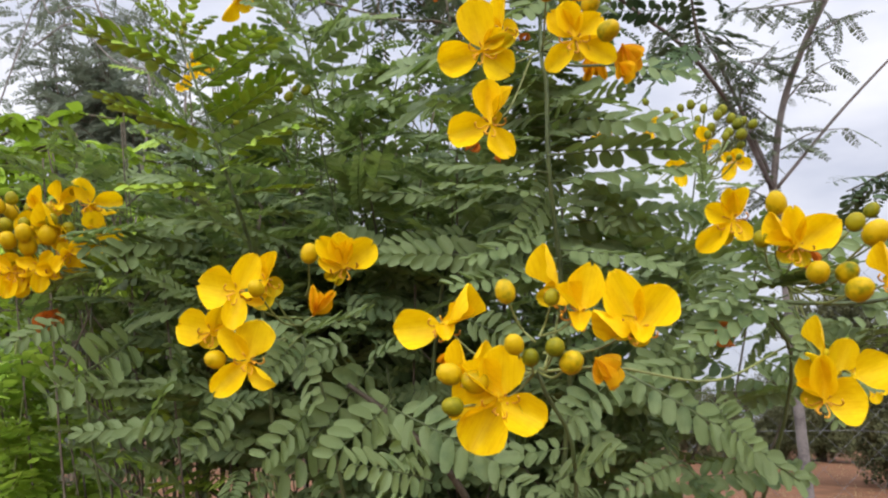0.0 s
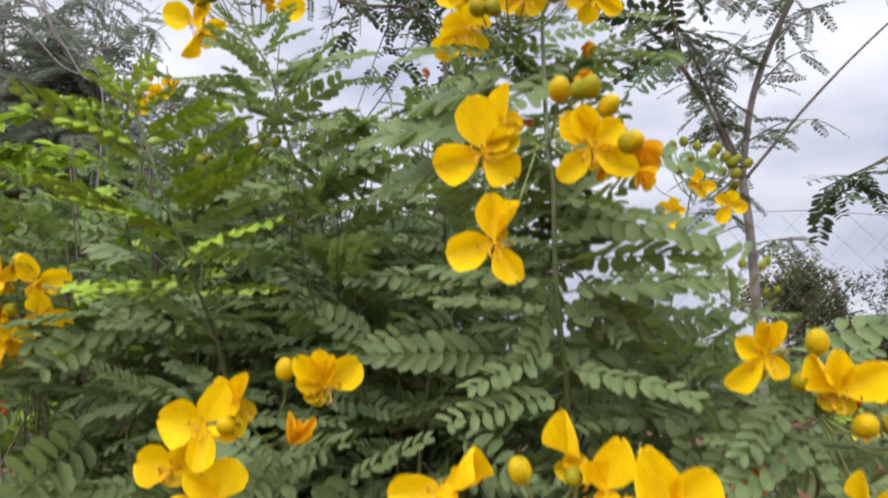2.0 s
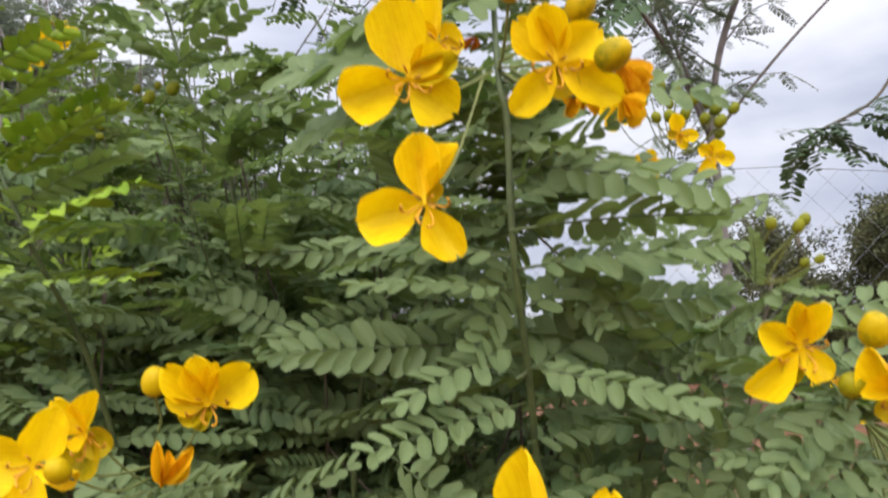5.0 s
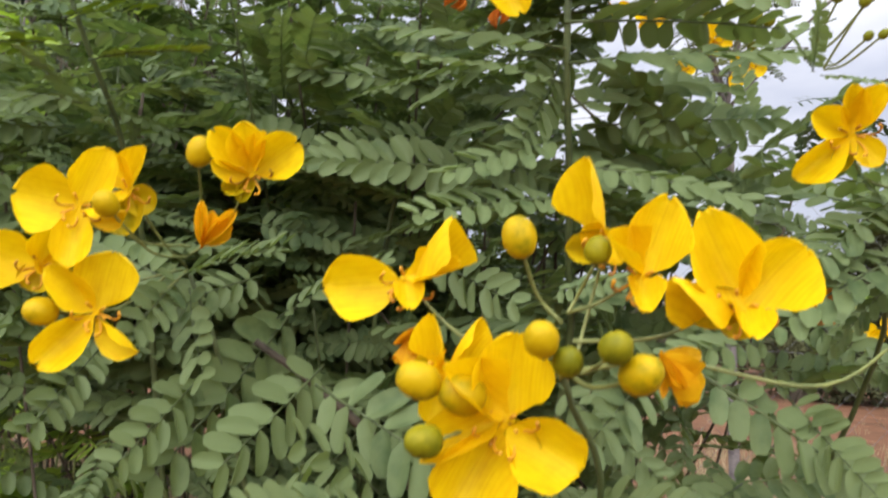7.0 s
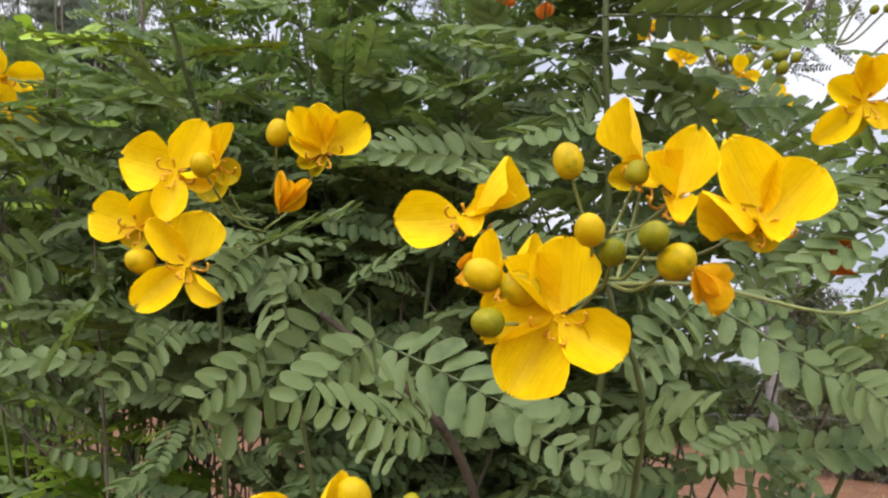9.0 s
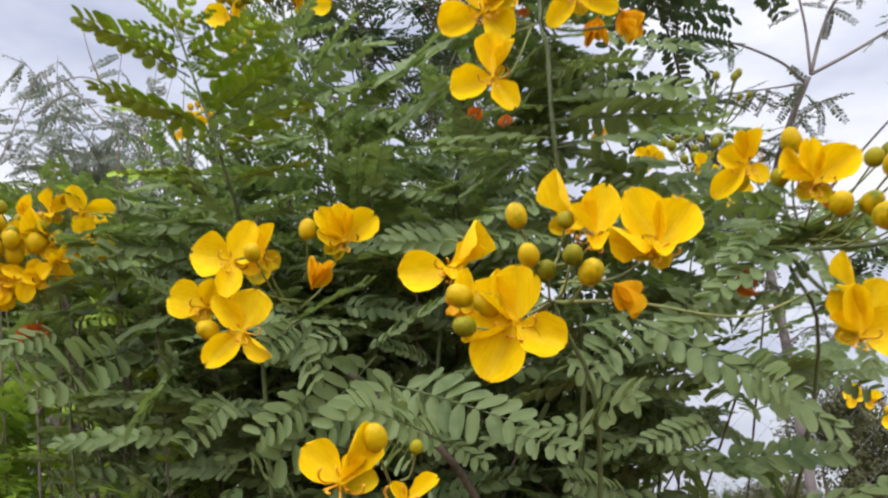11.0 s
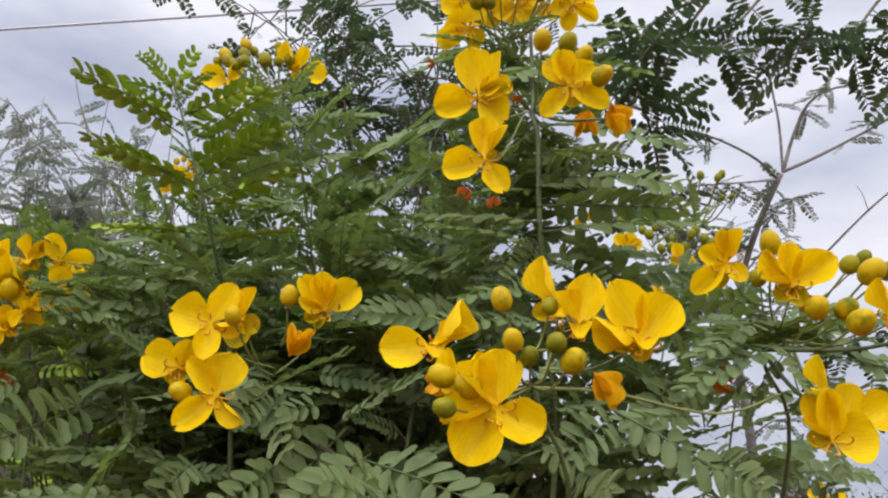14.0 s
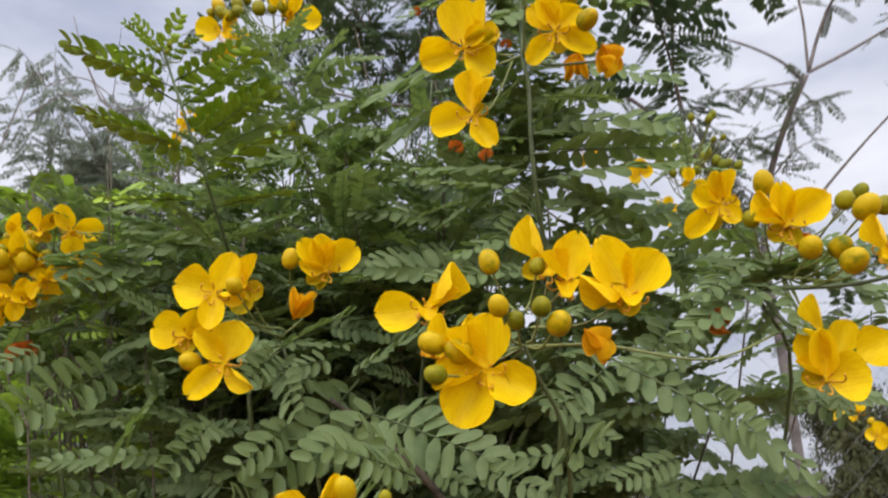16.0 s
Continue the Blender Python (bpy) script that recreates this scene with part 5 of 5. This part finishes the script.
# the slender grey tree with its fork, and its spreading limbs
tree("forked_tree", (1.27, 3.42, 0), [
    ("trunk", [(1.27, 3.42, 0), (1.23, 3.36, 0.6), (1.18, 3.30, 1.18), (1.15, 3.25, 1.59), (1.12, 3.20, 1.95), (1.09, 3.17, 2.17)], 0.0245, 0.0173, None, 0, None, 0),
    ("limb", [(1.09, 3.17, 2.15), (1.12, 3.10, 2.45), (1.18, 3.00, 2.67), (1.26, 2.90, 2.86)], 0.0144, 0.0115, FINE_FRONDS, 26, (0.8, 1.4), 0.05),
    ("limb", [(1.09, 3.17, 2.15), (0.92, 3.00, 2.39), (0.68, 2.70, 2.52), (0.43, 2.40, 2.54), (0.23, 2.10, 2.51), (0.11, 1.90, 2.54)], 0.0108, 0.0036, FINE_FRONDS, 34, (0.8, 1.3), 0.05),
    ("limb", [(1.08, 3.17, 2.22), (0.94, 3.10, 2.53), (0.80, 3.00, 2.77)], 0.0101, 0.0050, FINE_FRONDS, 34, (0.9, 1.4), 0.1),
    ("limb", [(1.10, 3.17, 2.15), (1.33, 3.00, 2.44), (1.53, 2.80, 2.65), (1.66, 2.60, 2.74)], 0.0072, 0.0022, None, 0, None, 0),
    ("limb", [(1.53, 2.80, 2.65), (1.52, 2.80, 2.72), (1.50, 2.80, 2.76)], 0.0022, 0.0007, None, 0, None, 0),
    ("limb", [(1.27, 2.90, 2.87), (1.26, 2.85, 3.07), (1.23, 2.80, 3.24), (1.23, 2.80, 3.50)], 0.0065, 0.0036, FINE_FRONDS, 12, (0.8, 1.2), 0.4),
    ("limb", [(1.27, 2.90, 2.87), (1.34, 2.90, 3.06), (1.40, 2.85, 3.18), (1.49, 2.80, 3.22), (1.59, 2.75, 3.20)], 0.0079, 0.0036, FINE_FRONDS, 18, (0.8, 1.2), 0.4),
    ("limb", [(1.27, 2.90, 2.87), (1.40, 2.85, 2.92), (1.58, 2.80, 3.01), (1.74, 2.70, 3.08)], 0.0079, 0.0043, FINE_FRONDS, 12, (0.8, 1.2), 0.4),
    ("limb", [(1.24, 2.90, 2.84), (1.11, 2.80, 2.88), (0.89, 2.70, 2.91), (0.63, 2.60, 2.87)], 0.0065, 0.0029, FINE_FRONDS, 6, (0.8, 1.2), 0.5),
    ("limb", [(1.24, 2.90, 2.83), (1.05, 2.85, 2.78), (0.86, 2.80, 2.73)], 0.0043, 0.0022, FINE_FRONDS, 16, (0.8, 1.2), 0.2),
    *[("twig", [(x, y, z), (x + dx * 0.5, y - 0.05, z + dz * 0.5 + 0.03), (x + dx, y - 0.1, z + dz)], 0.004, 0.0012, FINE_FRONDS, n, (0.8, 1.3), 0.1) for x, y, z, dx, dz, n in (
        (1.12, 3.12, 2.40, -0.28, 0.10, 16), (1.11, 3.14, 2.30, 0.24, 0.06, 10), (1.15, 3.05, 2.58, -0.32, 0.02, 18), (1.18, 3.0, 2.66, 0.20, 0.12, 10), (1.0, 3.08, 2.30, -0.18, 0.22, 14),
        (1.10, 3.18, 2.10, -0.26, 0.03, 12), (1.12, 3.2, 1.95, -0.20, 0.06, 9), (1.13, 3.21, 1.85, 0.16, 0.05, 7), (0.95, 3.08, 2.50, 0.14, 0.20, 12), (1.14, 3.08, 2.50, 0.16, 0.12, 8))],
], PALE_BARK, FINE_LEAF, "slender grey-barked tree, forked, with sparse feathery leaves")

# the overhanging bough with broad dark leaflets
bough = []
for pts, count in (
    ([(0.80, 1.75, 2.75), (0.60, 1.58, 2.66), (0.47, 1.45, 2.43), (0.40, 1.40, 2.29), (0.35, 1.35, 2.19)], 12),
    ([(0.80, 1.75, 2.75), (0.70, 1.70, 2.60), (0.62, 1.65, 2.46)], 10),
    ([(0.95, 1.75, 2.75), (0.88, 1.70, 2.60), (0.80, 1.65, 2.44)], 11),
    ([(1.15, 1.8, 2.8), (1.05, 1.75, 2.66), (0.97, 1.7, 2.52)], 11),
    ([(0.60, 1.60, 2.60), (0.48, 1.62, 2.40), (0.45, 1.66, 2.18), (0.47, 1.7, 2.02)], 15),
    ([(0.60, 1.60, 2.60), (0.44, 1.54, 2.46), (0.37, 1.50, 2.30), (0.40, 1.50, 2.12), (0.43, 1.52, 1.95)], 16),
    ([(1.20, 1.8, 2.8), (1.18, 1.75, 2.6), (1.12, 1.7, 2.45)], 7),
    ([(1.35, 2.3, 2.15), (1.20, 2.2, 1.98), (1.05, 2.2, 1.90), (0.97, 2.2, 1.86)], 16),
):
    bough.append(("twig", pts, 0.005, 0.002, BROAD_FRONDS, count, (0.7, 1.1), 0.25))
bough.insert(0, ("trunk", [(2.3, 2.2, 0), (2.2, 2.15, 1.2), (1.9, 2.0, 2.2), (1.3, 1.9, 2.85), (0.80, 1.75, 2.80)], 0.05, 0.012, None, 0, None, 0))
tree("overhanging_tree", (2.3, 2.2, 0), bough, BARK, TREE_LEAF, "tree with overhanging boughs of broad dark paired leaflets")


def feathery(name, foot, middle, spread_xyz, boughs, per_bough, label, seed, fronds=FINE_FRONDS, size=(0.9, 1.5), leaf_mat=FINE_LEAF, trunk_r=0.035, low=0.45, reach=0.30, lean=0.0):
    r = random.Random(seed)
    mid, foot = Vector(middle), Vector(foot)
    limbs = [("trunk", [foot, foot.lerp(mid, 0.5) + Vector((r.uniform(-0.1, 0.1), 0, 0)), mid], trunk_r, trunk_r * 0.35, None, 0, None, 0)]

    def spot():
        rise = r.random() * spread_xyz[2]
        return mid + Vector((r.gauss(0, 0.5) * spread_xyz[0] + lean * rise, r.gauss(0, 0.5) * spread_xyz[1], rise))

    mains = []
    for k in range(7):
        begin, end = foot.lerp(mid, r.uniform(low, 0.95)), spot()
        line = [begin, begin.lerp(end, 0.5) + Vector((r.uniform(-0.1, 0.1), 0, 0.08)), end]
        mains.append(line)
        limbs.append(("limb", line, trunk_r * 0.3, 0.003, fronds, per_bough // 2, size, 0.4))
    for k in range(boughs):
        line = mains[k % 7]
        begin = line[1].lerp(line[2], r.random()) if r.random() < 0.8 else line[0].lerp(line[1], r.random())
        end = begin + Vector((r.gauss(0, reach) * spread_xyz[0], r.gauss(0, reach) * spread_xyz[1], r.gauss(0.05, reach) * spread_xyz[2]))
        limbs.append(("bough", [begin, begin.lerp(end, 0.5) + Vector((0, 0, 0.05)), end], 0.004, 0.0015, fronds, per_bough, size, 0.1))
    return tree(name, foot, limbs, BARK, leaf_mat, label)


feathery("feathery_tree", (-0.10, 3.3, 0), (0.03, 3.2, 2.85), (0.75, 0.5, 1.2), 84, 7, "thin tree with dark feathery leaves", 3, ROUND_FRONDS, (0.8, 1.3), TREE_LEAF, 0.012, 0.86, 0.40, -0.55)
feathery("feathery_tree", (-2.6, 4.7, 0), (-2.45, 4.7, 2.1), (0.85, 0.7, 1.62), 330, 15, "wide tree with fine feathery pale grey-green leaves", 5, FINE_FRONDS, (1.2, 2.1), PALE_LEAF, 0.014, 0.45, 0.36, -0.55)
feathery("feathery_tree", (-1.2, 5.2, 0), (-1.2, 5.2, 1.95), (2.2, 0.6, 1.25), 170, 22, "wide low tree with fine feathery grey-green leaves", 8, FINE_FRONDS, (1.2, 2.0), PALE_LEAF, 0.02)

tree("arching_branch", (-0.15, 3.0, 0), [
    ("trunk", [(-0.15, 3.0, 0), (-0.12, 2.9, 1.5), (-0.08, 2.7, 2.45)], 0.016, 0.007, None, 0, None, 0),
    ("bough", [(-0.08, 2.7, 2.45), (-0.17, 2.6, 2.59), (-0.37, 2.6, 2.62), (-0.62, 2.6, 2.69), (-0.90, 2.6, 2.77), (-1.1, 2.6, 2.92)], 0.006, 0.003, FINE_FRONDS, 40, (0.7, 1.1), 0.05),
    ("bough", [(-0.62, 2.6, 2.69), (-0.66, 2.6, 2.80), (-0.68, 2.6, 2.95)], 0.003, 0.002, FINE_FRONDS, 14, (0.7, 1.1), 0.2),
    ("bough", [(-0.17, 2.6, 2.59), (-0.20, 2.62, 2.75), (-0.26, 2.62, 2.95)], 0.003, 0.002, FINE_FRONDS, 16, (0.7, 1.1), 0.2),
], BARK, FINE_LEAF, "thin tree with arching dark branches and feathery leaves")

# the bright bush beside and behind the shrub
OVAL = []
for k in range(4):
    v, f = blade(lambda s: 0.30 * max(0.0, 1 - abs(2 * s - 0.9) ** 2.2 / 1.22) ** 0.6 + 0.005, 4, 2, 0.3, -0.12, 0.02, k)
    s = Shape()
    s.add(v, f)
    OVAL.append(s)
feathery("green_bush", (-1.15, 1.85, 0), (-1.05, 1.75, 1.56), (0.80, 0.40, 0.30), 130, 26, "leafy bush with bright yellow-green leaves", 13, OVAL, (0.028, 0.05), BRIGHT_LEAF, 0.02)
feathery("green_bush", (-0.95, 1.30, 0), (-0.80, 1.18, 0.98), (0.30, 0.22, 0.38), 60, 26, "low leafy bush with bright yellow-green leaves", 17, OVAL, (0.022, 0.04), BRIGHT_LEAF, 0.012)

# fresh green weeds at the foot of the shrub, with small paired leaflets on arching stalks
def weed(at, tall, wide, stalks, seed, label):
    r = random.Random(seed)
    ob = thing("weed", at, label, "weed")
    mass = Shape()
    for k in range(stalks):
        a = r.uniform(0, math.tau)
        lean = r.uniform(0.2, 1.0) * wide
        end = Vector((math.cos(a) * lean, math.sin(a) * lean * 0.7, tall * r.uniform(0.80, 1.0)))
        line = smooth_line([(0.02 * math.cos(a), 0.02 * math.sin(a), 0), end * 0.45 + Vector((0, 0, 0.04)), end * 0.8 + Vector((0, 0, 0.03)), end], 5)
        part("stalk", one_mesh("stalk", *tube(line, 0.0022, 0.0008, 5), PEDICEL), ob)
        leafy(mass, line, WEED_FRONDS, 26, r, (0.7, 1.3), 0.55, -0.25)
    part("foliage", mass.mesh("foliage", WEED_LEAF), ob)
    return ob


WEED_FRONDS = [frond(0.065, 7, 0.016, 0.006, 60 + k, 0.24) for k in range(5)]
for x, y, tall, wide, stalks, k in ((-0.405, 0.75, 1.31, 0.065, 10, 1), (-0.350, 0.80, 1.21, 0.070, 9, 2), (-0.47, 0.86, 1.32, 0.09, 10, 3), (-0.30, 0.88, 1.17, 0.06, 6, 5)):
    weed((x, y, 0.0), tall, wide, stalks, k, "fresh yellow-green weed with small paired leaflets beside the shrub")
weed((-0.218, 0.70, 0.0), 1.215, 0.028, 4, 4, "slender yellow-green weed grown up under the shrub")

# dry climbing stems over the bush
dry = thing("dry_twigs", (-0.7, 1.2, 0.0), "arching dry grey twigs tangled above the bush", "twigs")
for pts in ([(-0.80, 1.25, 0.0), (-0.92, 1.22, 1.0), (-0.79, 1.20, 1.84), (-0.74, 1.20, 1.89), (-0.67, 1.20, 1.90), (-0.59, 1.20, 1.83), (-0.54, 1.20, 1.74)],
            [(-0.55, 1.15, 0.0), (-0.52, 1.12, 1.2), (-0.50, 1.10, 1.68), (-0.54, 1.10, 1.75), (-0.61, 1.10, 1.86), (-0.65, 1.10, 1.96)],
            [(-0.78, 1.22, 1.84), (-0.70, 1.2, 1.87), (-0.62, 1.2, 1.80), (-0.55, 1.2, 1.77), (-0.50, 1.2, 1.68)],
            [(-0.61, 1.10, 1.86), (-0.58, 1.12, 1.80), (-0.52, 1.13, 1.80), (-0.50, 1.13, 1.84)],
            [(-0.45, 1.15, 0.3), (-0.46, 1.15, 1.5), (-0.47, 1.13, 1.86)]):
    part("twig", one_mesh("twig", *tube(smooth_line(pts), 0.0017, 0.0008, 5), PALE_BARK), dry, pose(0.7, -1.2, 0))


# ---- fence, cable and distance ----
fence = thing("wire_fence", (2.4, 4.0, 0), "old galvanised wire fence with diamond mesh on thin posts", "fence")
for k in range(-20, 32):
    for lean in (1, -1):
        x0 = 0.75 + 0.17 * k
        a, b = Vector((x0, 0, 0.1)), Vector((x0 + lean * 2.1, 0, 2.2))
        ends = []
        for p, q in ((a, b), (b, a)):
            t = 0.0
            if p.x < -0.5:
                t = (-0.5 - p.x) / (q.x - p.x) if q.x > -0.5 else 2
            if p.x > 5.0:
                t = (5.0 - p.x) / (q.x - p.x) if q.x < 5.0 else 2
            ends.append((t, p.lerp(q, min(t, 1))))
        if max(e[0] for e in ends) < 1:
            p, q = ends[0][1], ends[1][1]
            part("wire", one_mesh("wire", *tube([p, p.lerp(q, 0.5) + Vector((0, 0.02, 0)), q], 0.0009, 0.0009, 4), WIRE), fence, pose(-2.4, 0, 0))
for z in (0.1, 1.2, 2.2):
    part("line_wire", one_mesh("line_wire", *tube([(-0.5 + 0.55 * i, 0, z + 0.02 * math.sin(i * 2.1)) for i in range(11)], 0.002, 0.002, 4), WIRE), fence, pose(-2.4, 0, 0))
for x in (-0.5, 2.9, 5.0):
    part("post", one_mesh("post", *tube([(x, 0.03, 0), (x, 0.03, 2.3)], 0.02, 0.02, 8), PALE_BARK), fence, pose(-2.4, 0, 0))

cable_line = [(-30 + 3 * i, 8.0, 4.9 + 0.116 * (3 * i) - 0.0 + 0.0006 * (i - 12) ** 2) for i in range(24)]
tagged(new("overhead_cable", one_mesh("overhead_cable", *tube(cable_line, 0.019, 0.019, 6), CABLE)), "pale overhead cable crossing the sky", "cable")

CLUMPS = []
for k in range(4):
    r = random.Random(70 + k)
    s = Shape()
    for i in range(40):
        o = Vector((r.gauss(0, 0.12), r.gauss(0, 0.12), r.gauss(0, 0.10)))
        d = Vector((r.uniform(-1, 1), r.uniform(-1, 1), r.uniform(-0.4, 1))).normalized()
        c = d.orthogonal().normalized() * 0.024
        s.add([o, o + d * 0.06 + c, o + d * 0.13, o + d * 0.06 - c], [(0, 1, 2, 3)])
    CLUMPS.append(s)


def far_tree(foot, height, width, seed, label, leaf_mat=DARK_LEAF):
    foot = Vector(foot)
    r = random.Random(seed)
    ob = thing("far_tree", foot, label, "tree")
    part("trunk", one_mesh("trunk", *tube(smooth_line([(0, 0, 0), (0.1, 0, height * 0.4), (0, 0.1, height * 0.85)]), 0.05 * height, 0.01 * height, 7), BARK), ob)
    crown = Shape()
    for k in range(int(420 * height)):
        lobe = r.randrange(9)
        g = random.Random(seed * 10 + lobe)
        up = g.uniform(0.12, 0.80)
        c = Vector((g.uniform(-0.36, 0.36) * width * (1.15 - 0.7 * up), g.uniform(-0.3, 0.3) * width, height * up))
        p = c + Vector((r.gauss(0, 0.13) * width, r.gauss(0, 0.13) * width, r.gauss(0, 0.09) * height))
        p.z = min(max(p.z, 0.15), height)
        m = Matrix.Translation(p) @ pose(0, 0, 0, r.uniform(0, 360), r.uniform(0, 360), r.uniform(0, 360)) @ Matrix.Scale(r.uniform(0.6, 1.15) * height / 4.5, 4)
        s = CLUMPS[r.randrange(4)]
        crown.add(np.concatenate(s.v) @ np.array(m.to_3x3()).T + np.array(m.translation), s.f)
    part("crown", crown.mesh("crown", leaf_mat), ob)
    return ob


for x, y, h, w, k in ((8.3, 18.5, 4.6, 3.6, 1), (10.6, 18.0, 4.9, 3.8, 2), (13.5, 19.5, 4.4, 4.0, 3), (6.4, 30, 3.0, 4.0, 4), (2.0, 34, 3.2, 5.0, 5), (-4, 33, 4.0, 5.0, 6), (-11, 30, 4.6, 6.0, 7), (12, 33, 4.0, 5.0, 8), (19, 32, 5.0, 6.0, 9), (9.5, 34, 3.2, 5.0, 10), (4.5, 36, 3.0, 5.0, 12), (-19, 30, 5.0, 6.0, 11)):
    far_tree((x, y, 0), h, w, k, "dense dark green tree beyond the red field")

# dry grass in tufts on the soil
tufts = Shape()
for k in range(2600):
    r = rng
    y = 1.2 + 30 * r.random() ** 2.2
    x = r.uniform(-0.7, 0.8) * (y + 1)
    for i in range(4):
        a, h = r.uniform(0, 6.3), r.uniform(0.05, 0.16)
        o = Vector((x + r.gauss(0, 0.04), y + r.gauss(0, 0.04), 0))
        o.z = ground_height(o.x, o.y) - 0.01
        d = Vector((math.cos(a) * 0.5, math.sin(a) * 0.5, 1)) * h
        c = Vector((math.sin(a), -math.cos(a), 0)) * 0.003
        tufts.add([o - c, o + c, o + d * 0.6 + c * 0.7, o + d, o + d * 0.6 - c * 0.7], [(0, 1, 2, 3, 4)])
for k in range(1500):
    y = r.uniform(2.6, 9)
    x = r.uniform(0.08, 0.62) * (y + 0.5) - 0.1
    if noise.noise(Vector((x, y, 0)) * 0.8) < -0.05:
        continue
    for i in range(5):
        a, h = r.uniform(0, 6.3), r.uniform(0.10, 0.42)
        o = Vector((x + r.gauss(0, 0.05), y + r.gauss(0, 0.05), 0))
        o.z = ground_height(o.x, o.y) - 0.01
        lean = r.uniform(0.1, 0.7)
        d = Vector((math.cos(a) * lean, math.sin(a) * lean, 1)) * h
        c = Vector((math.sin(a), -math.cos(a), 0)) * 0.0035
        tufts.add([o - c, o + c, o + d * 0.6 + c * 0.7, o + d, o + d * 0.6 - c * 0.7], [(0, 1, 2, 3, 4)])
for k in range(2600):
    y = r.uniform(1.25, 4.5)
    x = r.uniform(-0.62, 0.05) * (y + 0.3)
    for i in range(4):
        a, h = r.uniform(0, 6.3), r.uniform(0.25, 0.75)
        o = Vector((x + r.gauss(0, 0.05), y + r.gauss(0, 0.05), 0))
        o.z = ground_height(o.x, o.y) - 0.01
        lean = r.uniform(0.1, 0.8)
        d = Vector((math.cos(a) * lean, math.sin(a) * lean, 1)) * h
        c = Vector((math.sin(a), -math.cos(a), 0)) * 0.003
        tufts.add([o - c, o + c, o + d * 0.6 + c * 0.7, o + d - Vector((0, 0, 0.1 * h)), o + d * 0.6 - c * 0.7], [(0, 1, 2, 3, 4)])
tagged(new("dry_grass", tufts.mesh("dry_grass", STRAW)), "sparse straw-coloured dry grass tufts on red soil", "grass", kind="stuff")
